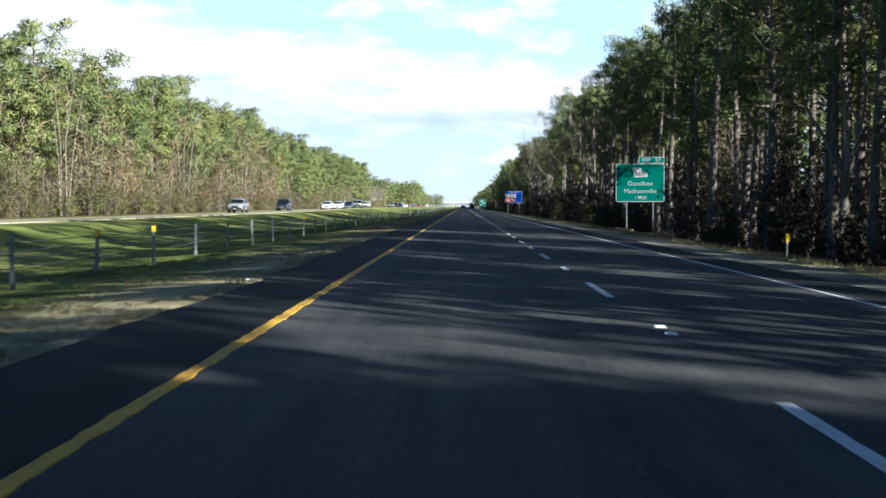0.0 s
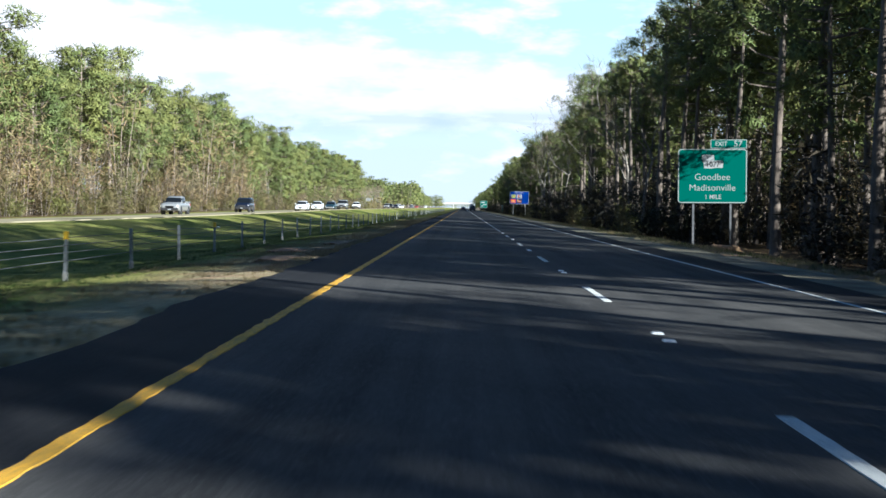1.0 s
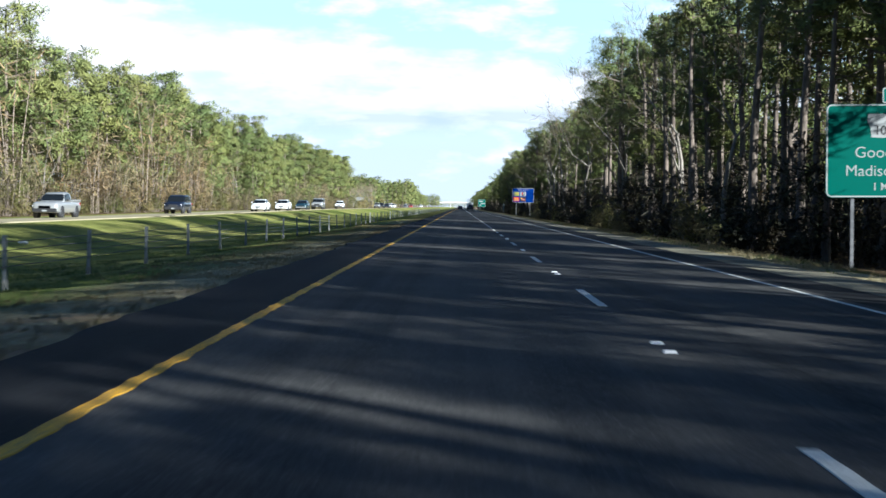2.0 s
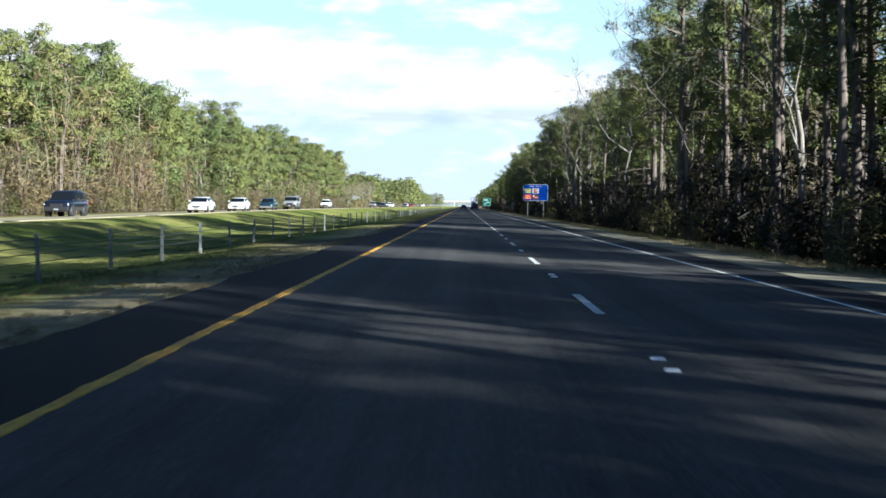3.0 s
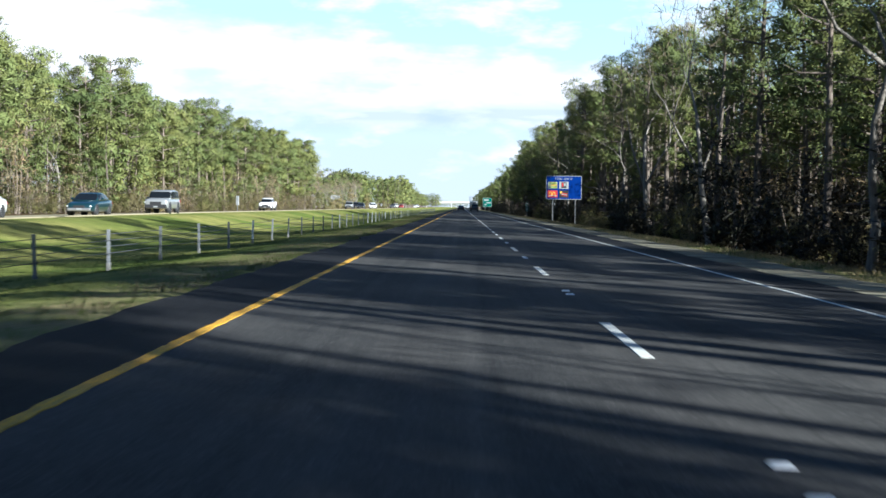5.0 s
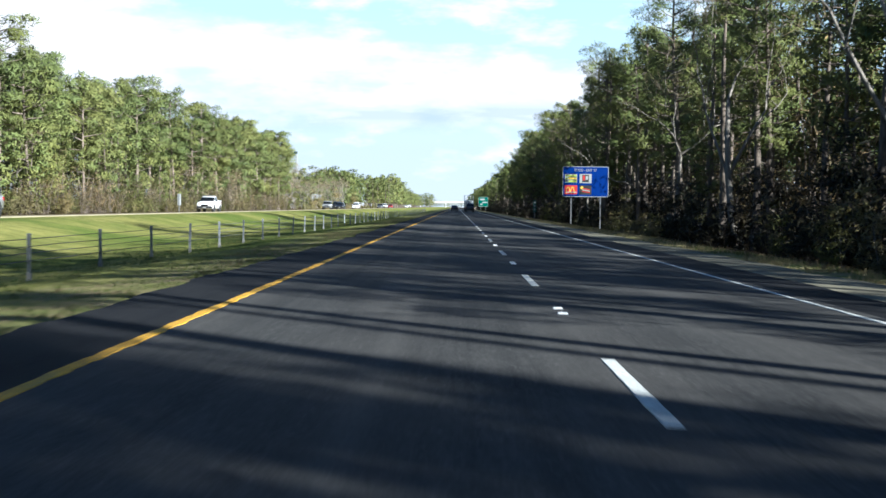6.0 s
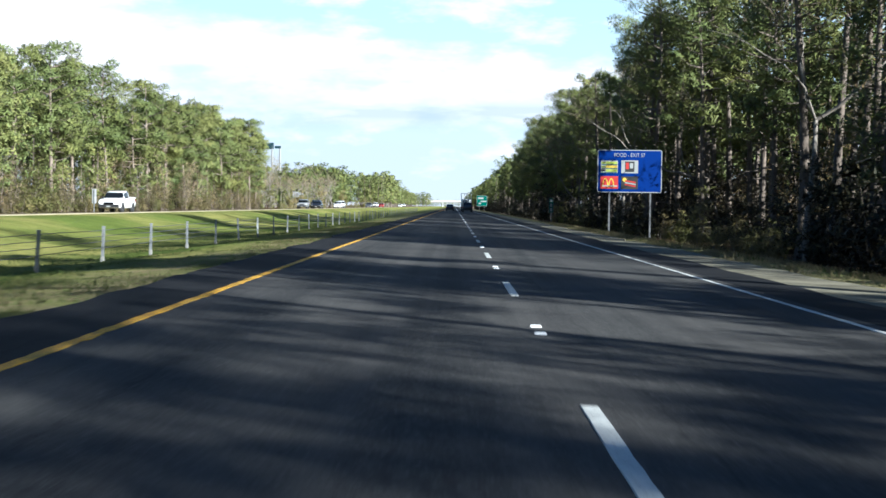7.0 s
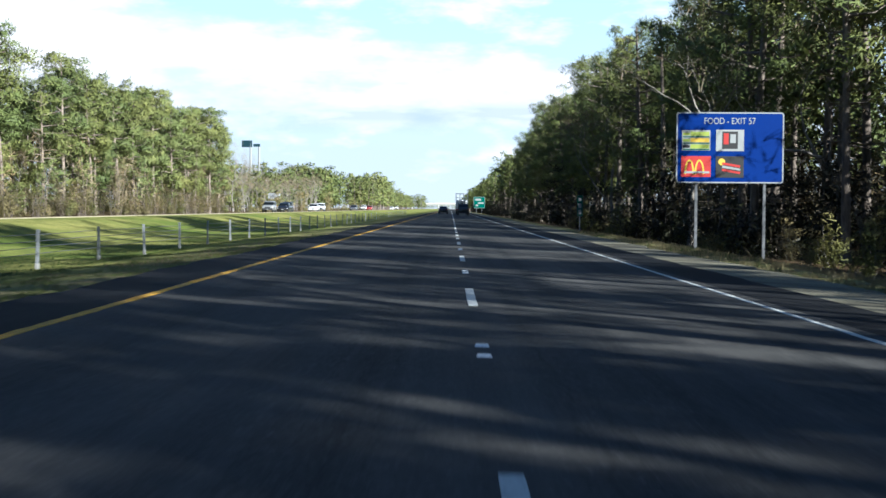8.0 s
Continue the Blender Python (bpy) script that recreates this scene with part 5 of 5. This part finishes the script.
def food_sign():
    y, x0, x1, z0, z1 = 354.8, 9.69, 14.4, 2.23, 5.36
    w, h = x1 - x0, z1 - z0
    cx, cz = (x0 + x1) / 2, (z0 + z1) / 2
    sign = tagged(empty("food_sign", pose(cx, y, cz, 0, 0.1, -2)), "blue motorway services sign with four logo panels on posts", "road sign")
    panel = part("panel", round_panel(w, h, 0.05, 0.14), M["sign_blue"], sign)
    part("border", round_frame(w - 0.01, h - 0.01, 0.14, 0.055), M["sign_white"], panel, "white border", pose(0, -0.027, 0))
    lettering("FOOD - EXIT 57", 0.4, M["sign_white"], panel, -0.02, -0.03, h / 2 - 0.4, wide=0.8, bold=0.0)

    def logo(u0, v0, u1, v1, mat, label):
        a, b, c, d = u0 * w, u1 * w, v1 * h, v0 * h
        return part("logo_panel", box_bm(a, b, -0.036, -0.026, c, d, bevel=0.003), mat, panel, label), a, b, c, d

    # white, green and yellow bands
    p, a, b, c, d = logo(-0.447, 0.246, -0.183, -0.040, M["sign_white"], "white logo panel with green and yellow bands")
    for k in range(3):
        z = d - (d - c) * (0.19 + 0.31 * k)
        part("band", box_bm(a + 0.3 * (b - a), b - 0.05, -0.04, -0.0365, z - 0.085, z + 0.1), M["yellow" if k == 1 else "lime"], p)
        part("band", box_bm(a + 0.05, b - 0.04, -0.04, -0.0365, z - 0.15, z - 0.1), M["sign_green"], p)
        part("band", box_bm(a + 0.04, a + 0.28 * (b - a), -0.04, -0.0365, z - 0.06, z + 0.06), M["black" if k == 2 else "lime"], p)
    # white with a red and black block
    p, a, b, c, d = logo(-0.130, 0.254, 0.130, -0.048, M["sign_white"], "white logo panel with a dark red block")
    part("block", box_bm(a + 0.27, b - 0.27, -0.04, -0.0365, c + 0.1, d - 0.08), M["black"], p)
    part("block", box_bm(a + 0.33, a + 0.55, -0.044, -0.0405, c + 0.3, d - 0.16), M["red"], p)
    part("block", box_bm(a + 0.62, b - 0.36, -0.044, -0.0405, c + 0.36, d - 0.2), M["sign_white"], p)
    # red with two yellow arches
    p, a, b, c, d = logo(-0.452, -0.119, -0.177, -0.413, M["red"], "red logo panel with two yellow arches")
    for k in (0, 1):
        bm = bmesh.new()
        ax, rx, rz = a + 0.36 + 0.44 * k, 0.19, 0.62
        rows = []
        for i in range(13):
            t = math.pi * i / 12
            rows.append([bm.verts.new((ax + (rx + e) * math.cos(t), yy, c + 0.12 + (rz + e) * math.sin(t))) for e, yy in ((-0.05, -0.0365), (-0.05, -0.042), (0.03, -0.042), (0.03, -0.0365))])
        for r0, r1 in zip(rows, rows[1:]):
            for j in range(3):
                bm.faces.new((r0[j], r0[j + 1], r1[j + 1], r1[j]))
        part("arch", bm, M["yellow"], p)
    part("band", box_bm(a + 0.12, b - 0.06, -0.046, -0.0425, c + 0.16, c + 0.25), M["sign_white"], p)
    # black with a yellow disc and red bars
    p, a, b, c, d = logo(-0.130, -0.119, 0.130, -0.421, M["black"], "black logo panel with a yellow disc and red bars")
    bm = bmesh.new()
    bmesh.ops.create_cone(bm, cap_ends=True, segments=18, radius1=0.15, radius2=0.15, depth=0.006, matrix=pose(a + 0.26, -0.039, d - 0.25, 90))
    part("disc", bm, M["yellow"], p)
    for k in range(3):
        bm = box_bm(-0.4, 0.4, -0.042 - 0.001 * k, -0.0365, -0.05, 0.05)
        part("bar", bm, M[("red", "sign_white", "red")[k]], p, "", pose((a + b) / 2 + 0.06, 0, c + 0.28 + 0.14 * k, 0, 10, 0))
    for x in (10.6, 13.59):
        gz = rough_z(x, y) - cz - 0.3
        part("post", i_post(gz, -h / 2 + 0.35, 0.12, 0.16), M["post_steel"], sign, "", pose(x - cx, 0.11, 0))
    for z in (-1.0, 0.0, 1.0):
        part("brace", box_bm(-w / 2 + 0.15, w / 2 - 0.15, 0.026, 0.05, z - 0.04, z + 0.04), M["sign_back"], sign)


def small_sign(name, x, y, w, z0, z1, mat, bars, label, posts=(0.0,), back=False):
    """A plain road sign on thin posts, with bars for writing too small to read."""
    h, cz = z1 - z0, (z0 + z1) / 2
    sign = tagged(empty(name, pose(x, y, cz, 0, 0, 180 if back else 0)), label, "road sign")
    panel = part("panel", round_panel(w, h, 0.02, min(w, h) * 0.07), mat, sign)
    part("border", round_frame(w * 0.98, h * 0.98, min(w, h) * 0.07, min(w, h) * 0.02), M["sign_white"], panel, "white border", pose(0, -0.012, 0))
    for bx, bz, bw, bh in bars:
        part("bar", box_bm((bx - bw / 2) * w, (bx + bw / 2) * w, -0.017, -0.012, (bz - bh / 2) * h, (bz + bh / 2) * h), M["sign_white"], panel)
    for px in posts:
        part("post", i_post(rough_z(x + px, y) - cz - 0.3, h / 2 - 0.05, 0.07, 0.08), M["steel"], sign, "", pose(px, 0.06, 0))


def marker_post(x, y, h, label):
    z = rough_z(x, y)
    ob = tagged(empty("marker_post", Matrix.Translation((x, y, z))), label, "marker post")
    part("post", box_bm(-0.03, 0.03, -0.012, 0.012, -0.3, h), M["steel"], ob)
    part("reflector", box_bm(-0.055, 0.055, -0.022, -0.012, h - 0.26, h + 0.02, bevel=0.003), M["reflector_yellow"], ob, "yellow reflector plate")


exit_sign()
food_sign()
small_sign("mile_marker", 8.98, 390, 0.42, 0.55, 2.05, M["sign_green"], [(0, 0.3, 0.5, 0.16), (0, 0.0, 0.5, 0.22), (0, -0.3, 0.5, 0.22)], "small upright green roadside marker sign")
small_sign("gore_sign", 9.2, 728, 3.8, 1.2, 5.0, M["sign_green"], [(-0.1, 0.25, 0.5, 0.16), (0.15, -0.05, 0.5, 0.12), (-0.2, -0.25, 0.22, 0.14)], "green exit sign with white marks far ahead", (-0.9, 0.9))
small_sign("guide_sign", -44.5, 620, 3.0, 3.2, 4.6, M["sheet_grey"], [], "pale bare back of a guide sign beyond the carriageway", (-1.0, 1.0), True)
small_sign("route_marker", -38.0, 393, 0.45, 1.0, 2.5, M["sheet_grey"], [], "narrow pale back of a roadside marker by the brush", (0.0,), True)
marker_post(8.6, 41.5, 0.75, "steel marker post with a yellow reflector on the verge")


def tall_sign(x, y, h, w, ph, label):
    z = rough_z(x, y)
    ob = tagged(empty("high_sign", Matrix.Translation((x, y, z))), label, "advertising sign")
    V, Q = tube([(0, 0, -0.5), (0, 0, h * 0.5), (0, 0, h)], [0.45, 0.38, 0.3], 10)
    part("pole", mesh_of("pole", V, Q, M["sign_white"], smooth=True), None, ob)
    part("panel", box_bm(-w * 0.85, w * 0.15, -0.3, 0.3, h - ph, h + 0.2, bevel=0.05), M["paint_teal"], ob, "dark green sign cabinet")


tall_sign(-66, 720, 22.5, 3.4, 2.0, "tall white pole with a small sign cabinet above the trees")
tall_sign(-63.5, 722, 21.5, 2.2, 0.7, "tall slender pole with a narrow sign above the trees")


# ---- vehicles ----
def loft(rings):
    """A closed skin over rings of equal length."""
    bm = bmesh.new()
    rows = [[bm.verts.new(p) for p in ring] for ring in rings]
    n = len(rows[0])
    for a, b in zip(rows, rows[1:]):
        for k in range(n):
            bm.faces.new((a[k], a[(k + 1) % n], b[(k + 1) % n], b[k]))
    bm.faces.new(rows[0])
    bm.faces.new(rows[-1][::-1])
    return bm


def hull_ring(y, w, z0, z1):
    h = z1 - z0
    side = [(w * 0.86, z0), (w * 0.97, z0 + 0.12 * h), (w, z0 + 0.45 * h), (w * 0.985, z0 + 0.72 * h), (w * 0.93, z0 + 0.93 * h), (w * 0.72, z1)]
    return [(x, y, z) for x, z in side] + [(-x, y, z) for x, z in side[::-1]]


def cabin_ring(y, wb, wt, z0, z1):
    h = z1 - z0
    side = [(wb, z0), (wb * 0.6 + wt * 0.4, z0 + 0.45 * h), (wt * 1.03, z0 + 0.88 * h), (wt * 0.85, z1)]
    return [(x, y, z) for x, z in side] + [(-x, y, z) for x, z in side[::-1]]


def skin_pane(ring_a, ring_b, path, t0, t1, e0, e1, thick=0.014):
    """A glass pane that follows the skin between two rings along a path of their corners, set in at all edges."""
    def row(t):
        P = [Vector(ring_a[i]).lerp(Vector(ring_b[i]), t) for i in path]
        P[0], P[-1] = P[0].lerp(P[1], e0), P[-1].lerp(P[-2], e1)
        return P

    A, B = row(t0), row(t1)
    core = Vector((0, sum(p.y for p in A + B) / (2 * len(A)) * 0.5, 0.9))
    bm = bmesh.new()
    rows = []
    for P, Q in ((A, B), (B, A)):
        outer, inner = [], []
        for k, p in enumerate(P):
            along = P[min(k + 1, len(P) - 1)] - P[max(k - 1, 0)]
            n = along.cross(Q[k] - p).normalized()
            if n.dot(p - core) < 0:
                n = -n
            outer.append(bm.verts.new(p + n * thick))
            inner.append(bm.verts.new(p - n * thick * 0.3))
        rows.append((outer, inner))
    (ao, ai), (bo, bi) = rows
    for k in range(len(path) - 1):
        bm.faces.new((ao[k], ao[k + 1], bo[k + 1], bo[k]))
        bm.faces.new((ai[k], bi[k], bi[k + 1], ai[k + 1]))
        bm.faces.new((ao[k], ai[k], ai[k + 1], ao[k + 1]))
        bm.faces.new((bo[k], bo[k + 1], bi[k + 1], bi[k]))
    for k in (0, -1):
        bm.faces.new((ao[k], bo[k], bi[k], ai[k]))
    return bm


def lathe_x(profile, seg=20):
    """Turns (x, r) pairs about the x axis."""
    bm = bmesh.new()
    rows = [[bm.verts.new((x, r * math.cos(2 * math.pi * k / seg), r * math.sin(2 * math.pi * k / seg))) for k in range(seg)] for x, r in profile]
    for a, b in zip(rows, rows[1:]):
        for k in range(seg):
            bm.faces.new((a[k], a[(k + 1) % seg], b[(k + 1) % seg], b[k]))
    bm.faces.new(rows[0])
    bm.faces.new(rows[-1][::-1])
    return bm


def wheel(car, x, y, r, width):
    s = 1 if x > 0 else -1
    tyre = part("tyre", lathe_x([(-width / 2, r * 0.72), (-width / 2, r * 0.93), (-width * 0.3, r), (width * 0.3, r), (width / 2, r * 0.93), (width / 2, r * 0.72)]), M["tyre"], None, "", None, True)
    w = tagged(empty("wheel"), "")
    w.parent = car
    w.matrix_basis = Matrix.Translation((x, y, r))
    tyre.parent = w
    rim = part("rim", lathe_x([(s * (width / 2 - 0.05), 0.02), (s * (width / 2 - 0.02), r * 0.16), (s * (width / 2 - 0.05), r * 0.2), (s * (width / 2 - 0.03), r * 0.62), (s * (width / 2 + 0.004), r * 0.7), (s * (width / 2 - 0.1), r * 0.735)], 20), M["rim"], w, "", None, True)


CARS = {
    # hull rows (y, half width, bottom, top), cabin rows (y, half width at the belt, at the roof, belt, roof)
    "sedan": dict(hull=[(-2.42, 0.62, 0.4, 0.6), (-2.36, 0.76, 0.3, 0.7), (-2.15, 0.86, 0.22, 0.77), (-1.5, 0.91, 0.2, 0.86), (-0.95, 0.92, 0.2, 0.93), (0.6, 0.92, 0.2, 0.97), (1.5, 0.92, 0.2, 1.01), (2.15, 0.88, 0.26, 1.0), (2.36, 0.8, 0.34, 0.93), (2.42, 0.66, 0.45, 0.84)],
                  cabin=[(-1.2, 0.8, 0.76, 0.9, 0.93), (-0.35, 0.84, 0.63, 0.92, 1.4), (0.1, 0.85, 0.65, 0.93, 1.45), (0.75, 0.85, 0.65, 0.95, 1.45), (1.3, 0.83, 0.61, 0.97, 1.36), (2.02, 0.78, 0.7, 0.98, 1.02)], wheels=(-1.48, 1.42, 0.33)),
    "suv": dict(hull=[(-2.3, 0.74, 0.52, 0.96), (-2.26, 0.88, 0.42, 1.06), (-2.1, 0.93, 0.36, 1.12), (-1.0, 0.95, 0.34, 1.16), (0.6, 0.95, 0.34, 1.16), (1.9, 0.95, 0.34, 1.17), (2.24, 0.93, 0.4, 1.16), (2.3, 0.86, 0.5, 1.1)],
                cabin=[(-0.98, 0.86, 0.84, 1.1, 1.15), (-0.52, 0.88, 0.78, 1.1, 1.74), (-0.1, 0.89, 0.79, 1.1, 1.83), (1.0, 0.89, 0.79, 1.12, 1.84), (2.0, 0.88, 0.77, 1.12, 1.81), (2.22, 0.86, 0.8, 1.12, 1.2)], wheels=(-1.45, 1.4, 0.4)),
    "pickup": dict(hull=[(-2.75, 0.7, 0.55, 0.85), (-2.68, 0.88, 0.42, 1.02), (-2.4, 0.95, 0.36, 1.12), (-1.1, 0.97, 0.34, 1.18), (0.7, 0.97, 0.34, 1.18), (0.75, 0.97, 0.34, 1.2), (2.5, 0.96, 0.4, 1.2), (2.75, 0.93, 0.5, 1.16)],
                   cabin=[(-1.15, 0.86, 0.82, 1.12, 1.17), (-0.55, 0.88, 0.7, 1.14, 1.72), (-0.1, 0.89, 0.73, 1.14, 1.82), (0.45, 0.89, 0.73, 1.14, 1.82), (0.72, 0.88, 0.72, 1.14, 1.78), (0.8, 0.86, 0.8, 1.14, 1.24)], wheels=(-1.75, 1.65, 0.4)),
}


def vehicle(kind, paint, label, group):
    """A car that faces -y, standing at the origin."""
    spec = CARS[kind]
    car = tagged(empty({"sedan": "sedan_car", "suv": "suv_car", "pickup": "pickup_truck"}[kind]), label, "pickup truck" if kind == "pickup" else "car", group)
    hull, cab = [hull_ring(*r) for r in spec["hull"]], [cabin_ring(*r) for r in spec["cabin"]]
    body = part("body", loft(hull), paint, car, "", None, True)
    cabin = part("cabin", loft(cab), paint, car, "", None, True)
    part("windscreen", skin_pane(cab[0], cab[1], (2, 3, 4, 5), 0.06, 0.9, 0.1, 0.1), M["glass"], cabin)
    part("rear_window", skin_pane(cab[-2], cab[-1], (2, 3, 4, 5), 0.1, 0.8, 0.2, 0.2), M["glass"], cabin)
    for a, b, ta, tb in ((0, 1, 0.55, 0.97), (1, 2, 0.03, 0.97), (2, 3, 0.03, 0.97), (3, 4, 0.04, 0.96)):
        for path in ((0, 1, 2), (7, 6, 5)):
            if not (kind == "pickup" and a == 3):
                part("side_window", skin_pane(cab[a], cab[b], path, ta, tb, 0.3, 0.1), M["glass"], cabin)
    f, r = spec["hull"][1], spec["hull"][-2]
    y0, w = f[0], f[1]
    zl = f[2] + (f[3] - f[2]) * 0.66
    for s in (-1, 1):
        part("headlight", box_bm(s * w * 0.84 - 0.14, s * w * 0.84 + 0.14, y0 - 0.02, y0 + 0.16, zl - 0.05, zl + 0.06, bevel=0.03), M["lens"], body, "clear headlight")
        part("tail_light", box_bm(s * r[1] * 0.86 - 0.13, s * r[1] * 0.86 + 0.13, r[0] - 0.1, r[0] + 0.06, r[2] + (r[3] - r[2]) * 0.6, r[2] + (r[3] - r[2]) * 0.85, bevel=0.02), M["tail"], body, "red tail light")
        part("mirror", box_bm(s * (spec["cabin"][1][1] + 0.14) - 0.09, s * (spec["cabin"][1][1] + 0.14) + 0.09, spec["cabin"][1][0] - 0.25, spec["cabin"][1][0] - 0.1, spec["cabin"][1][3] + 0.06, spec["cabin"][1][3] + 0.2, bevel=0.03), paint if kind == "sedan" else M["trim"], body)
    part("grille", box_bm(-w * 0.5, w * 0.5, y0 - 0.07, y0 + 0.1, zl - (0.16 if kind == "sedan" else 0.3), zl + 0.05, bevel=0.02), M["trim"], body, "black grille")
    part("bumper", box_bm(-w * 0.97, w * 0.97, y0 - 0.08, y0 + 0.2, f[2] - 0.02, f[2] + (0.16 if kind == "sedan" else 0.26), bevel=0.04), M["trim"] if kind != "sedan" else M["rim"] if paint == M["paint_teal"] else paint, body)
    part("bumper", box_bm(-r[1] * 0.95, r[1] * 0.95, r[0] - 0.15, r[0] + 0.09, r[2] - 0.02, r[2] + 0.16, bevel=0.04), M["trim"], body)
    part("plate", box_bm(-0.16, 0.16, y0 - 0.11, y0 - 0.08, f[2] + 0.03, f[2] + 0.14), M["sign_white"], body, "pale number plate")
    if kind == "pickup":
        # a flat dark sheet gives the closed hull the shade of an open bed
        part("cargo_bed", box_bm(-0.8, 0.8, 0.95, 2.62, 1.195, 1.206), M["trim"], body, "dark sheet standing in for the shaded open bed")
        for s in (-1, 1):
            part("bed_rail", box_bm(s * 0.87 - 0.07, s * 0.87 + 0.07, 0.86, 2.7, 1.17, 1.3, bevel=0.02), paint, body)
        part("tailgate", box_bm(-0.8, 0.8, 2.62, 2.72, 1.0, 1.3, bevel=0.02), paint, body)
    ya, yb, rad = spec["wheels"]
    half = spec["hull"][3][1]
    for y in (ya, yb):
        for s in (-1, 1):
            part("wheel_arch", lathe_x([(s * (half - 0.28), rad * 1.16), (s * (half + 0.006), rad * 1.16)], 20), M["trim"], body, "", Matrix.Translation((0, y, rad)), True)
            wheel(car, s * (half - 0.09), y, rad, 0.22)
    return car


def park(kind, paint, x, y, z, turn, label, group):
    vehicle(kind, M[paint], label, group).matrix_basis = pose(x, y, z, 0, 0, turn)


ONCOMING = "traffic on the opposite carriageway"
for kind, paint, x, y, label in [
    ("pickup", "paint_silver", -30.6, 164, "silver pickup truck with dark grille on the opposite carriageway"),
    ("suv", "paint_blue", -29.8, 200, "dark navy compact car with bright headlights on pale pavement"),
    ("sedan", "paint_white", -25.9, 228, "white sedan with dark windows leading a row of oncoming cars"),
    ("sedan", "paint_white", -25.9, 248, "white sedan following another on the opposite carriageway"),
    ("sedan", "paint_teal", -25.6, 267, "dark teal sedan on the opposite carriageway"),
    ("suv", "paint_silver", -25.3, 286, "silver off-road car with a black bumper and grille"),
    ("pickup", "paint_white", -29.6, 370, "white pickup truck with black bumper on the opposite carriageway"),
    ("suv", "paint_silver", -29.9, 508, "grey van-like car leading a group of oncoming cars"),
    ("sedan", "paint_black", -26.0, 497, "black sedan in a group of oncoming cars"),
    ("sedan", "paint_white", -26.0, 540, "white sedan in a group of oncoming cars"),
    ("suv", "paint_black", -29.8, 530, "black car in a group of oncoming cars"),
    ("suv", "paint_white", -29.8, 590, "white car far along the opposite carriageway"),
    ("sedan", "paint_grey", -26.0, 640, "grey sedan far along the opposite carriageway"),
    ("sedan", "paint_red", -26.0, 705, "dark red sedan far along the opposite carriageway"),
    ("pickup", "paint_white", -29.8, 735, "white pickup far along the opposite carriageway"),
    ("sedan", "paint_white", -26.0, 860, "white sedan far along the opposite carriageway"),
    ("suv", "paint_white", -29.8, 1000, "white car near the far overpass"),
]:
    park(kind, paint, x, y, carriageway_z(x, y), 0, label, ONCOMING)
AHEAD = "traffic ahead in the same direction"
park("sedan", "paint_black", -1.75, 548, road_z(-1.75), 180, "dark sedan seen from behind in the passing lane", AHEAD)
park("suv", "paint_black", 1.75, 508, road_z(1.75), 180, "black car seen from behind in the outer lane", AHEAD)


def rack_truck(x, y):
    """A flatbed truck with an upright pale rack, seen from behind."""
    t = tagged(empty("flatbed_truck", pose(x, y, road_z(x))), "flatbed truck with an upright pale rack ahead", "truck", AHEAD)
    part("chassis", box_bm(-0.5, 0.5, -3.6, 4.4, 0.55, 0.8, bevel=0.03), M["trim"], t)
    part("flatbed", box_bm(-1.2, 1.2, -3.8, 2.2, 0.85, 1.05, bevel=0.03), M["paint_grey"], t)
    cab = part("cab", loft([hull_ring(yy, w, 0.7, z) for yy, w, z in ((2.4, 1.1, 2.75), (3.6, 1.15, 2.8), (4.1, 1.12, 2.2), (5.2, 1.05, 1.6), (5.5, 0.95, 1.4))]), M["paint_white"], t, "", None, True)
    part("rear_window", box_bm(-0.7, 0.7, 2.36, 2.41, 1.9, 2.5, bevel=0.02), M["glass"], cab)
    for px in (-1.1, -0.37, 0.37, 1.1):
        for py in (-3.7, 2.0):
            part("stake", box_bm(px - 0.06, px + 0.06, py - 0.05, py + 0.05, 1.05, 3.9), M["line_white"], t)
    for pz in (2.2, 3.1, 3.85):
        part("rail", box_bm(-1.2, 1.2, -3.78, -3.62, pz - 0.06, pz + 0.06), M["line_white"], t)
    for s in (-1, 1):
        part("side_rail", box_bm(s * 1.13 - 0.05, s * 1.13 + 0.05, -3.6, 2.0, 3.75, 3.9), M["line_white"], t)
        part("tail_light", box_bm(s * 1.0 - 0.12, s * 1.0 + 0.12, -3.86, -3.8, 0.86, 1.0), M["tail"], t)
        for yy in (-2.4, 4.2):
            wheel(t, s * 0.98, yy, 0.48, 0.3)


rack_truck(1.8, 541)


# ---- the overpass far ahead ----
def build_overpass():
    y = 1950.0
    b = tagged(empty("overpass", Matrix.Translation((-12, y, 0))), "pale concrete road overpass crossing far ahead", "bridge")
    part("deck", box_bm(-110, 110, -6, 6, 6.2, 7.0, bevel=0.08), M["concrete"], b)
    for s in (-1, 1):
        part("parapet", box_bm(-110, 110, s * 5.8 - 0.2, s * 5.8 + 0.2, 7.0, 8.0, bevel=0.05), M["concrete"], b)
    for k in range(5):
        part("girder", box_bm(-100, 100, -4.6 + 2.2 * k, -4.0 + 2.2 * k, 5.1, 6.2), M["concrete"], b)
    for px in (-38, -4, 26):
        pier = part("pier_cap", box_bm(px - 0.8, px + 0.8, -5.5, 5.5, 4.2, 5.1, bevel=0.05), M["concrete"], b)
        for py in (-4, 0, 4):
            V, Q = tube([(px, py, -2), (px, py, 1.5), (px, py, 4.2)], [0.5, 0.5, 0.5], 12)
            part("column", mesh_of("column", V, Q, M["concrete"], smooth=True), None, pier)


build_overpass()
